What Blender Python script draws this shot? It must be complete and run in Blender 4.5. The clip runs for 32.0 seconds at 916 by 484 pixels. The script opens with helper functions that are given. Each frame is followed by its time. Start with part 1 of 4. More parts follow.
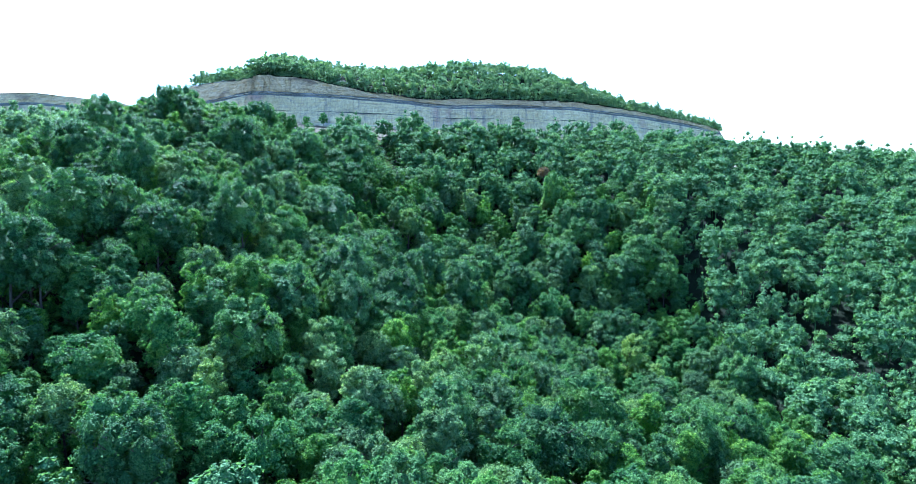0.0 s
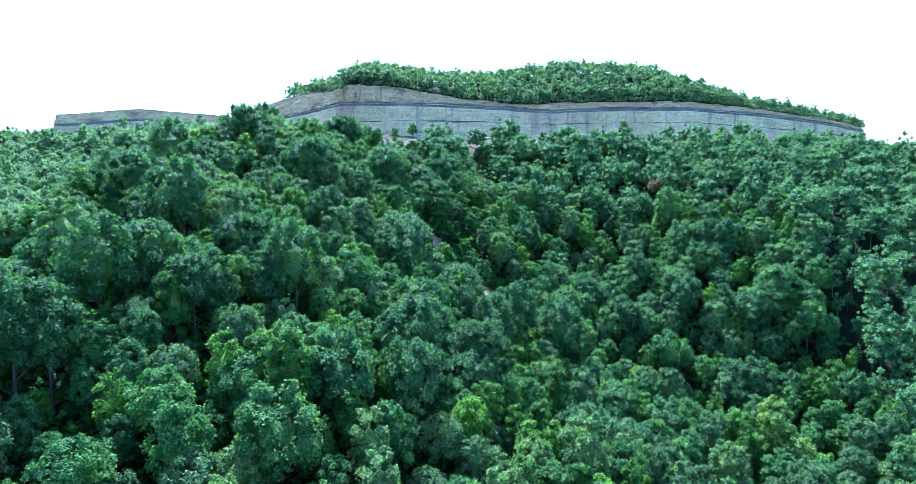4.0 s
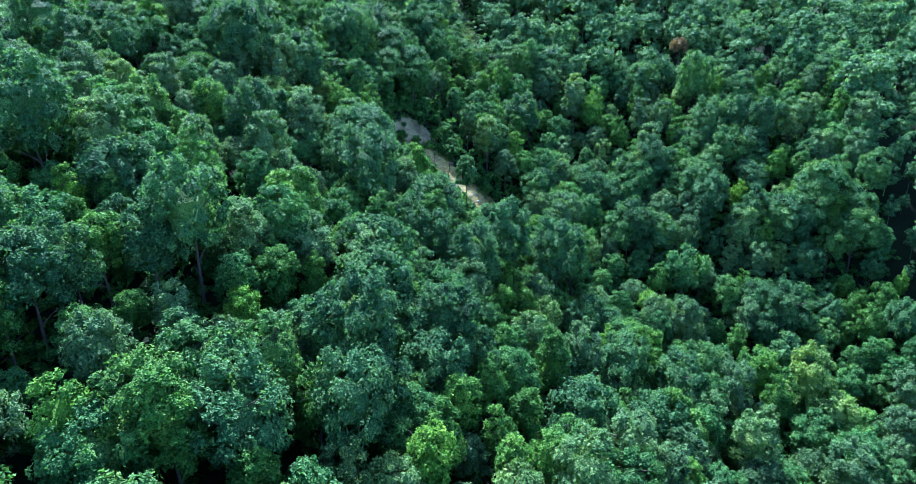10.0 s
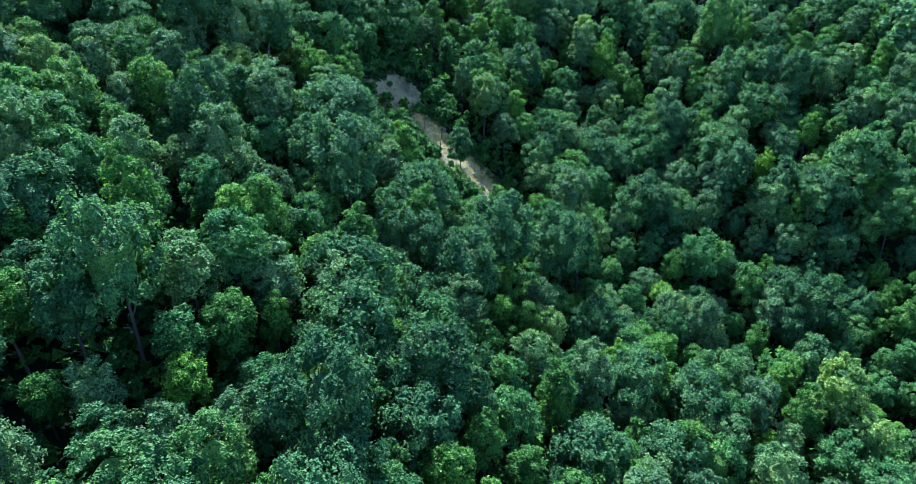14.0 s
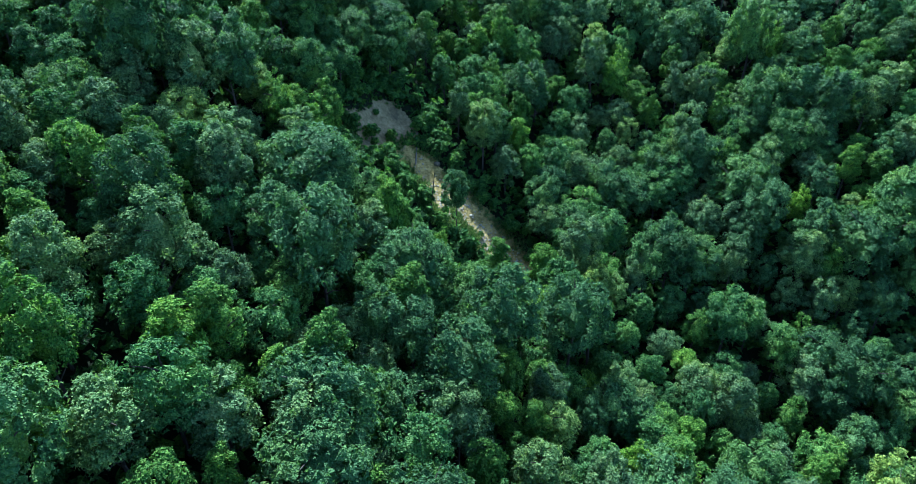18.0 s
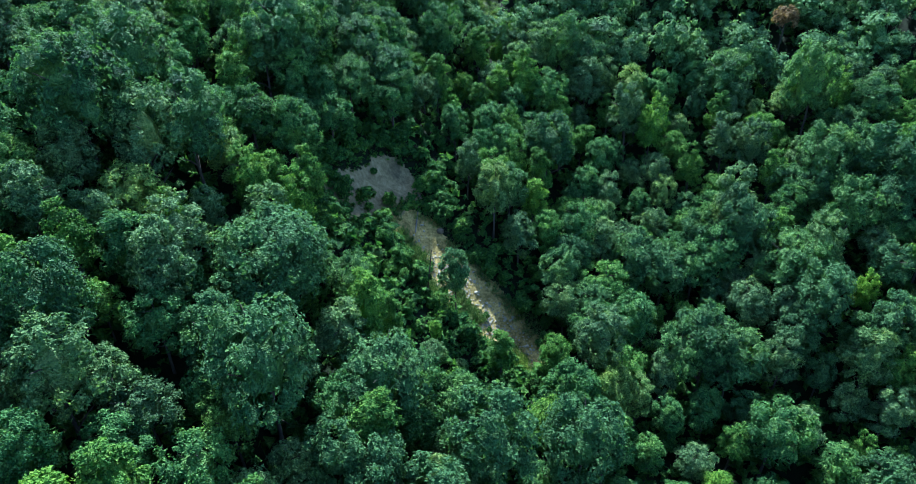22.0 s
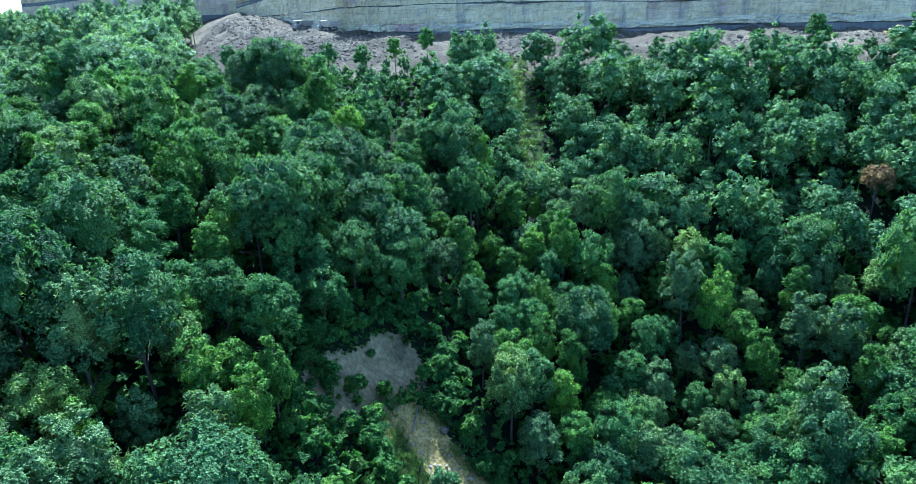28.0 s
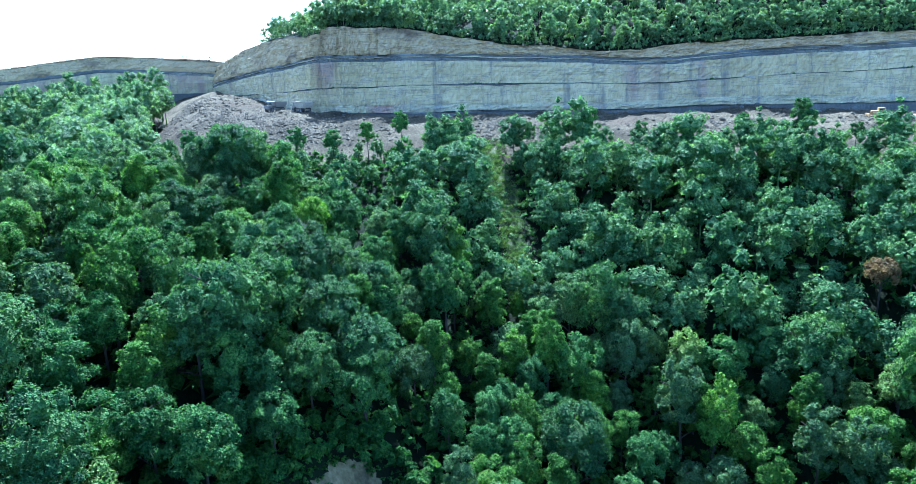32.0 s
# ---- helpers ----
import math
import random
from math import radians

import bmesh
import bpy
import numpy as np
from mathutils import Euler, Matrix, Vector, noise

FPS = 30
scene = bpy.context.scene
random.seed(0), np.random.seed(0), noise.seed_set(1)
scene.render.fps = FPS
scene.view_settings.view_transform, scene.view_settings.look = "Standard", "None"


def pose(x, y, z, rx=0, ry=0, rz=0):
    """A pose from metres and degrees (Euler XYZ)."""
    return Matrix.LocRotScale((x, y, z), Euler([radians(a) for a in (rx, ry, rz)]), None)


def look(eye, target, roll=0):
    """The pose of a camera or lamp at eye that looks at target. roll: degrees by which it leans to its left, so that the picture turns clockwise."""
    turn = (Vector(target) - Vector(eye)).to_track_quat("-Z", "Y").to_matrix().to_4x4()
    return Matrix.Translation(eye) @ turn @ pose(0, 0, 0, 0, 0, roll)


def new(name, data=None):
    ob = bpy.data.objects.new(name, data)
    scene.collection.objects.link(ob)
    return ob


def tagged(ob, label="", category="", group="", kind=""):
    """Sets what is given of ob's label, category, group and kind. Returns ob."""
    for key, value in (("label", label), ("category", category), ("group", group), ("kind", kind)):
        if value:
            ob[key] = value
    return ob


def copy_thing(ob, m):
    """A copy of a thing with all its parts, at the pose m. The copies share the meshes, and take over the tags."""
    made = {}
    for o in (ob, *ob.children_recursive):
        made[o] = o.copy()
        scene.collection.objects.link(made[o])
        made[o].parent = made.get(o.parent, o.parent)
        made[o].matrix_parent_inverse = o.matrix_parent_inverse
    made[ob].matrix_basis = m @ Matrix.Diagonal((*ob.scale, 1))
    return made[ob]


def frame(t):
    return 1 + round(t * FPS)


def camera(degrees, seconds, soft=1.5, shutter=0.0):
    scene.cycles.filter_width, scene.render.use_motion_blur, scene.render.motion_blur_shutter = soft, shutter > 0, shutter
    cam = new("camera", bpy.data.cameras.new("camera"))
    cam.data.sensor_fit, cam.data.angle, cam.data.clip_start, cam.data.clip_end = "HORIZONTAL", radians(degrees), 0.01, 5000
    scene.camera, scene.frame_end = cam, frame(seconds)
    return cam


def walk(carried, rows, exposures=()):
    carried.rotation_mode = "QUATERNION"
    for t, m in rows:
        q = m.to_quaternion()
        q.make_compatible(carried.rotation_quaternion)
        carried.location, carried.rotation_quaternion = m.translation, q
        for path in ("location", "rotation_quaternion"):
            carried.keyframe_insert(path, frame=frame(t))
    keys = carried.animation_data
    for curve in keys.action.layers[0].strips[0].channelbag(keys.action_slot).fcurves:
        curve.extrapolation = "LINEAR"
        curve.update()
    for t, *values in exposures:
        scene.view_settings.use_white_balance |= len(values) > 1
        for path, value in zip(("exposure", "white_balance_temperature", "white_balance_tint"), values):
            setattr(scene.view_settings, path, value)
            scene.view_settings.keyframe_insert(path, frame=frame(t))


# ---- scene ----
cam = camera(70.5, 32.0, soft=0.5)
METRES, EYE, TILT, LEAN, TURN = 200.0, 70.0, -6.5, 0.0, 0.0
ROWS = [
    (0.0, 0.0, 0.0, 0.0, 0.0, 0.0, 0.0),
    (0.5, 0.0032, 0.0191, 0.0067, 2.84, 0.02, 0.0),
    (1.0, 0.0065, 0.0378, 0.0139, 5.22, -0.03, -0.0),
    (1.5, 0.0087, 0.0566, 0.0209, 6.84, -0.06, -0.03),
    (2.0, 0.0102, 0.0756, 0.0279, 7.69, -0.08, -0.02),
    (2.5, 0.0106, 0.0947, 0.0345, 8.32, -0.08, -0.03),
    (3.0, 0.0105, 0.1136, 0.0412, 8.79, -0.11, -0.06),
    (3.5, 0.0106, 0.1323, 0.0479, 9.05, -0.11, -0.1),
    (5.5, 0.0086, 0.206, 0.075, 9.1, -0.73, -0.11),
    (6.0, 0.0082, 0.2238, 0.0814, 9.06, -2.17, -0.11),
    (6.5, 0.0079, 0.2418, 0.088, 9.04, -3.8, -0.12),
    (7.0, 0.0073, 0.2597, 0.0945, 9.01, -5.41, -0.13),
    (7.5, 0.0067, 0.2773, 0.1014, 8.96, -7.05, -0.16),
    (8.0, 0.006, 0.2947, 0.1083, 8.87, -8.66, -0.17),
    (8.5, 0.0053, 0.3117, 0.1156, 8.82, -10.27, -0.19),
    (9.0, 0.0042, 0.3283, 0.1231, 8.78, -11.87, -0.22),
    (9.5, 0.0032, 0.3443, 0.1308, 8.7, -13.44, -0.2),
    (10.0, 0.002, 0.36, 0.1384, 8.66, -14.98, -0.19),
    (10.5, 0.001, 0.375, 0.146, 8.65, -16.51, -0.18),
    (11.0, -0.0003, 0.39, 0.1538, 8.64, -17.58, -0.21),
    (11.5, -0.0018, 0.4046, 0.161, 8.6, -18.09, -0.2),
    (12.0, -0.0032, 0.4191, 0.1688, 8.57, -18.65, -0.2),
    (12.5, -0.0045, 0.4331, 0.1761, 8.55, -19.29, -0.2),
    (13.0, -0.0064, 0.4472, 0.1829, 8.51, -20.36, -0.19),
    (13.5, -0.0081, 0.4614, 0.1902, 8.48, -21.51, -0.21),
    (15.5, -0.0159, 0.52, 0.2167, 8.42, -25.3, -0.27),
    (16.0, -0.0181, 0.5354, 0.2229, 8.36, -25.3, -0.27),
    (16.5, -0.0202, 0.5513, 0.2287, 8.33, -25.31, -0.27),
    (17.0, -0.0224, 0.5677, 0.2341, 8.33, -25.3, -0.26),
    (17.5, -0.0243, 0.5845, 0.2394, 8.3, -25.28, -0.25),
    (18.0, -0.0257, 0.6014, 0.2444, 8.27, -25.28, -0.25),
    (18.5, -0.0266, 0.6181, 0.2489, 8.91, -25.26, -0.25),
    (19.0, -0.0256, 0.6345, 0.254, 10.19, -25.29, -0.21),
    (19.5, -0.0241, 0.6506, 0.2582, 10.8, -25.25, -0.2),
    (20.0, -0.0212, 0.6664, 0.2627, 11.3, -25.3, -0.19),
    (20.5, -0.0171, 0.6817, 0.2666, 11.58, -25.27, -0.16),
    (21.0, -0.0117, 0.6965, 0.271, 11.79, -25.25, -0.13),
    (21.5, -0.0057, 0.7108, 0.2752, 12.01, -25.22, -0.11),
    (22.0, -0.0009, 0.7245, 0.2785, 12.72, -25.18, -0.11),
    (22.5, 0.0047, 0.7376, 0.2813, 14.4, -25.16, -0.09),
    (23.0, 0.0112, 0.7505, 0.2844, 15.63, -25.21, -0.09),
    (23.5, 0.0166, 0.7631, 0.2867, 16.07, -25.17, -0.08),
    (24.0, 0.0209, 0.7755, 0.2891, 16.56, -24.71, -0.11),
    (24.5, 0.0248, 0.7873, 0.2915, 17.39, -23.79, -0.09),
    (25.0, 0.0275, 0.7984, 0.2936, 18.22, -22.54, -0.07),
    (25.5, 0.0295, 0.8092, 0.2959, 18.92, -21.28, -0.05),
    (27.5, 0.031, 0.8499, 0.3023, 20.07, -16.29, 0.09),
    (28.0, 0.0303, 0.8595, 0.3041, 20.22, -15.03, 0.11),
    (28.5, 0.0289, 0.869, 0.3061, 20.31, -13.79, 0.13),
    (29.0, 0.0274, 0.8782, 0.3081, 20.41, -12.54, 0.14),
    (29.5, 0.0257, 0.8872, 0.3101, 20.48, -11.28, 0.16),
    (30.0, 0.0237, 0.896, 0.312, 20.54, -10.04, 0.18),
    (30.5, 0.0216, 0.9044, 0.3137, 20.59, -8.96, 0.2),
    (31.0, 0.0194, 0.9126, 0.3156, 20.68, -8.93, 0.21),
    (31.5, 0.0181, 0.9206, 0.3185, 20.4, -8.97, 0.22),
    (32.0, 0.0154, 0.9282, 0.3221, 18.66, -8.96, 0.19),
]
walk(cam, [(t, pose(0, 0, EYE, TILT, LEAN, TURN) @ pose(METRES * x, METRES * y, METRES * z, 90 + pitch, roll, yaw)) for t, x, y, z, yaw, pitch, roll in ROWS], exposures=[(0.0, 2.47, 4500, 6), (6.0, 2.52, 4500, 7), (10.0, 2.4, 4600, 8), (14.0, 2.1, 4700, 7), (18.0, 1.95, 4850, 4), (23.5, 1.95, 4850, 4), (28.0, 2.18, 4600, 4), (32.0, 2.33, 4500, 4)])

# ---- world, sun, exposure ----
SUN_AZ, SUN_EL = -22.0, 52.0          # degrees to the right of +y, and above the horizon
world = bpy.data.worlds.new("sky")
scene.world = world
world.use_nodes = True
wn, wl = world.node_tree.nodes, world.node_tree.links
wn.clear()
sky = wn.new("ShaderNodeTexSky")
sky.sky_type = "NISHITA"
sky.sun_disc = False
sky.sun_elevation, sky.sun_rotation = radians(SUN_EL), radians(SUN_AZ)
sky.altitude, sky.air_density, sky.dust_density, sky.ozone_density = 300, 1.0, 1.5, 1.0
wbg, wout = wn.new("ShaderNodeBackground"), wn.new("ShaderNodeOutputWorld")
wbg.inputs["Strength"].default_value = 0.115
wl.new(sky.outputs[0], wbg.inputs[0])
wl.new(wbg.outputs[0], wout.inputs[0])
sun = new("sun", bpy.data.lights.new("sun", "SUN"))
sun.data.energy, sun.data.angle, sun.data.color = 5.0, radians(0.8), (1.0, 0.955, 0.88)
az, el = radians(SUN_AZ), radians(SUN_EL)
sun.matrix_world = look((0, 0, 600), (-math.sin(az) * math.cos(el), -math.cos(az) * math.cos(el), 600 - math.sin(el)))


# ---- materials ----
def node_material(name):
    m = bpy.data.materials.new(name)
    m.use_nodes = True
    return m, m.node_tree.nodes, m.node_tree.links, m.node_tree.nodes["Principled BSDF"]


def ramp(nodes, stops):
    r = nodes.new("ShaderNodeValToRGB")
    while len(r.color_ramp.elements) < len(stops):
        r.color_ramp.elements.new(0.5)
    for e, (p, c) in zip(r.color_ramp.elements, stops):
        e.position, e.color = p, (*c, 1)
    return r


def noise_node(nodes, links, scale, detail=4.0, rough=0.55, vec=None):
    n = nodes.new("ShaderNodeTexNoise")
    n.inputs["Scale"].default_value, n.inputs["Detail"].default_value, n.inputs["Roughness"].default_value = scale, detail, rough
    if vec is not None:
        links.new(vec, n.inputs["Vector"])
    return n


def mixer(nodes, links, kind, fac, a, b):
    n = nodes.new("ShaderNodeMix")
    n.data_type, n.blend_type = "RGBA", kind
    for value, socket in ((fac, n.inputs[0]), (a, n.inputs[6]), (b, n.inputs[7])):
        if isinstance(value, bpy.types.NodeSocket):
            links.new(value, socket)
        else:
            socket.default_value = value if isinstance(value, (int, float)) else (*value, 1)
    return n.outputs[2]


def surface(name, stops, big=0.1, fine=2.0, rough=0.9, bump=0.3, bump_scale=3.0, metal=0.0, stretch=(1, 1, 1), stain=None, stain_scale=(0.15, 0.15, 0.02), stain_cut=(0.55, 0.68), streak=None, crack=None):
    """Two scales of colour, a bump, and stains with a shape of their own."""
    m, N, L, p = node_material(name)
    geo = N.new("ShaderNodeNewGeometry").outputs["Position"]
    mp = N.new("ShaderNodeMapping")
    mp.inputs["Scale"].default_value = stretch
    L.new(geo, mp.inputs["Vector"])
    a, b = noise_node(N, L, big, 5, 0.6, mp.outputs[0]), noise_node(N, L, fine, 6, 0.65, mp.outputs[0])
    r = ramp(N, stops)
    mix = N.new("ShaderNodeMath")
    mix.operation = "MULTIPLY_ADD"
    mix.inputs[1].default_value = 0.5
    L.new(a.outputs[0], mix.inputs[0])
    half = N.new("ShaderNodeMath")
    half.operation = "MULTIPLY"
    half.inputs[1].default_value = 0.5
    L.new(b.outputs[0], half.inputs[0])
    L.new(half.outputs[0], mix.inputs[2])
    L.new(mix.outputs[0], r.inputs[0])
    colour = r.outputs[0]
    if stain:
        sm = N.new("ShaderNodeMapping")
        sm.inputs["Scale"].default_value = stain_scale
        L.new(geo, sm.inputs["Vector"])
        sn = noise_node(N, L, 1.0, 4, 0.6, sm.outputs[0])
        sr = ramp(N, [(stain_cut[0], (0, 0, 0)), (stain_cut[1], (1, 1, 1))])
        L.new(sn.outputs[0], sr.inputs[0])
        colour = mixer(N, L, "MIX", sr.outputs[0], colour, stain)
    for tone, scale, cut in ((streak, (0.22, 0.22, 0.018), ((0.555, (0, 0, 0)), (0.66, (0.7, 0.7, 0.7)))),
                             (crack, (0.035, 0.035, 0.55), ((0.482, (0, 0, 0)), (0.5, (0.85, 0.85, 0.85)), (0.518, (0, 0, 0)))),
                             (crack, (0.30, 0.30, 0.05), ((0.49, (0, 0, 0)), (0.5, (0.6, 0.6, 0.6)), (0.51, (0, 0, 0))))):
        if tone:
            sm = N.new("ShaderNodeMapping")
            sm.inputs["Scale"].default_value = scale
            L.new(geo, sm.inputs["Vector"])
            sn = noise_node(N, L, 1.0, 5, 0.62, sm.outputs[0])
            sr = ramp(N, cut)
            L.new(sn.outputs[0], sr.inputs[0])
            colour = mixer(N, L, "MIX", sr.outputs[0], colour, tone)
    L.new(colour, p.inputs["Base Color"])
    p.inputs["Roughness"].default_value, p.inputs["Metallic"].default_value = rough, metal
    p.inputs["Specular IOR Level"].default_value = 0.12
    if bump:
        bn = noise_node(N, L, bump_scale, 6, 0.7, mp.outputs[0])
        bp = N.new("ShaderNodeBump")
        bp.inputs["Strength"].default_value, bp.inputs["Distance"].default_value = bump, 0.4
        L.new(bn.outputs[0], bp.inputs["Height"])
        L.new(bp.outputs[0], p.inputs["Normal"])
    return m


def foliage(name, dark, light, accent, per_tree=True, glow=0.32, cell=4.2):
    """Leaves: colour differs from tree to tree, from spray to spray and from leaf to leaf, and light comes through them."""
    m, N, L, p = node_material(name)
    geo = N.new("ShaderNodeNewGeometry")
    vor = N.new("ShaderNodeTexVoronoi")
    vor.inputs["Scale"].default_value = cell
    L.new(geo.outputs["Position"], vor.inputs["Vector"])
    sep = N.new("ShaderNodeSeparateColor")
    L.new(vor.outputs["Color"], sep.inputs[0])
    half = N.new("ShaderNodeMath")
    half.operation = "MULTIPLY_ADD"
    half.inputs[1].default_value = 0.5
    L.new(sep.outputs[0], half.inputs[0])
    isl = N.new("ShaderNodeMath")
    isl.operation = "MULTIPLY"
    isl.inputs[1].default_value = 0.5
    L.new(geo.outputs["Random Per Island"], isl.inputs[0])
    L.new(isl.outputs[0], half.inputs[2])
    r = ramp(N, [(0.2, dark), (0.55, light), (0.85, accent)])
    L.new(half.outputs[0], r.inputs[0])
    big = noise_node(N, L, 0.12, 2, 0.5, geo.outputs["Position"])
    rb = ramp(N, [(0.35, (0.80, 0.83, 0.86)), (0.52, (1.0, 1.0, 1.0)), (0.68, (1.30, 1.18, 0.90))])
    L.new(big.outputs[0], rb.inputs[0])
    col = mixer(N, L, "MULTIPLY", 1.0, r.outputs[0], rb.outputs[0])
    if per_tree:
        info = N.new("ShaderNodeObjectInfo")
        rt = ramp(N, [(0.0, (0.66, 0.70, 0.72)), (0.3, (0.88, 0.90, 0.92)), (0.6, (1.0, 1.0, 1.0)), (0.88, (1.15, 1.13, 0.92)), (1.0, (1.38, 1.28, 0.8))])
        L.new(info.outputs["Random"], rt.inputs[0])
        col = mixer(N, L, "MULTIPLY", 1.0, col, rt.outputs[0])
    L.new(col, p.inputs["Base Color"])
    p.inputs["Roughness"].default_value = 0.55
    p.inputs["Specular IOR Level"].default_value = 0.07
    bp = N.new("ShaderNodeBump")
    bp.inputs["Strength"].default_value, bp.inputs["Distance"].default_value = 1.0, 0.30
    L.new(vor.outputs["Distance"], bp.inputs["Height"])
    L.new(bp.outputs[0], p.inputs["Normal"])
    tr = N.new("ShaderNodeBsdfTranslucent")
    L.new(mixer(N, L, "MULTIPLY", 1.0, col, (1.5, 1.65, 0.8)), tr.inputs[0])
    L.new(bp.outputs[0], tr.inputs["Normal"])
    ms = N.new("ShaderNodeMixShader")
    ms.inputs[0].default_value = glow
    L.new(p.outputs[0], ms.inputs[1])
    L.new(tr.outputs[0], ms.inputs[2])
    L.new(ms.outputs[0], N["Material Output"].inputs[0])
    return m


LEAF_OAK = foliage("oak_leaves", (0.032, 0.072, 0.027), (0.071, 0.149, 0.053), (0.132, 0.228, 0.082))
LEAF_POPLAR = foliage("poplar_leaves", (0.037, 0.097, 0.019), (0.090, 0.190, 0.033), (0.165, 0.276, 0.051))
LEAF_MAPLE = foliage("maple_leaves", (0.032, 0.085, 0.027), (0.075, 0.169, 0.049), (0.141, 0.248, 0.074))
LEAF_ASH = foliage("ash_leaves", (0.047, 0.095, 0.037), (0.108, 0.187, 0.070), (0.196, 0.279, 0.112))
LEAF_WOODS = foliage("woodland_leaves", (0.039, 0.087, 0.031), (0.091, 0.173, 0.064), (0.164, 0.258, 0.104), per_tree=False, cell=2.8)
# pale leaves; on the far woods this colour carries the distance haze
LEAF_PALE_HAZE = foliage("pale_haze_leaves", (0.069, 0.123, 0.053), (0.143, 0.234, 0.097), (0.245, 0.333, 0.153), per_tree=False, cell=2.8)
LEAF_RUST = foliage("rusty_leaves", (0.075, 0.058, 0.040), (0.125, 0.085, 0.058), (0.165, 0.125, 0.085))
LEAF_SHRUB = foliage("shrub_leaves", (0.021, 0.062, 0.016), (0.056, 0.130, 0.028), (0.119, 0.215, 0.040), per_tree=False)
LEAF_GRASS = foliage("grass_blades", (0.04, 0.09, 0.025), (0.10, 0.16, 0.05), (0.20, 0.24, 0.09), per_tree=False)
BARK = surface("bark", [(0.3, (0.03, 0.026, 0.02)), (0.7, (0.10, 0.085, 0.07))], 0.6, 5.0, 0.95, 0.5, 6.0, stretch=(1, 1, 0.2))
DEADWOOD = surface("dead_wood", [(0.3, (0.09, 0.08, 0.068)), (0.7, (0.22, 0.20, 0.175))], 0.6, 5.0, 0.9, 0.4, 6.0, stretch=(1, 1, 0.2))
# litter taken down to near black: the crowns' shade is in this colour
FLOOR_SHADED = surface("shaded_forest_floor", [(0.3, (0.004, 0.006, 0.002)), (0.5, (0.007, 0.011, 0.004)), (0.7, (0.009, 0.020, 0.006))], 0.12, 1.6, 0.95, 0.6, 2.5)
SLIDE_EARTH = surface("slide_earth", [(0.36, (0.060, 0.062, 0.016)), (0.48, (0.19, 0.145, 0.046)), (0.62, (0.40, 0.315, 0.115))], 0.25, 2.2, 0.95, 0.7, 1.8)
SCARP_CLAY = surface("scarp_clay", [(0.34, (0.080, 0.066, 0.030)), (0.50, (0.170, 0.142, 0.070)), (0.66, (0.30, 0.25, 0.13))], 0.3, 1.5, 0.95, 0.8, 1.2, stretch=(1, 1, 0.3), streak=(0.05, 0.045, 0.028))
SPOIL = surface("spoil", [(0.38, (0.022, 0.019, 0.012)), (0.5, (0.060, 0.049, 0.030)), (0.62, (0.150, 0.125, 0.080))], 0.07, 1.6, 0.95, 1.0, 1.6, stain=(0.065, 0.048, 0.032), stain_scale=(0.05, 0.05, 0.05))
PALE_STONE = surface("pale_stone", [(0.3, (0.13, 0.118, 0.080)), (0.55, (0.23, 0.21, 0.15)), (0.75, (0.37, 0.34, 0.26))], 0.2, 2.0, 0.9, 0.4, 3.0)
GRASSY = surface("grassy_gully", [(0.36, (0.020, 0.034, 0.014)), (0.50, (0.060, 0.085, 0.034)), (0.64, (0.17, 0.165, 0.090))], 0.2, 1.5, 0.95, 0.6, 2.5)
ROCK = surface("rock", [(0.34, (0.045, 0.038, 0.027)), (0.52, (0.11, 0.094, 0.066)), (0.68, (0.24, 0.205, 0.145))], 0.15, 2.0, 0.9, 0.4, 3.0)
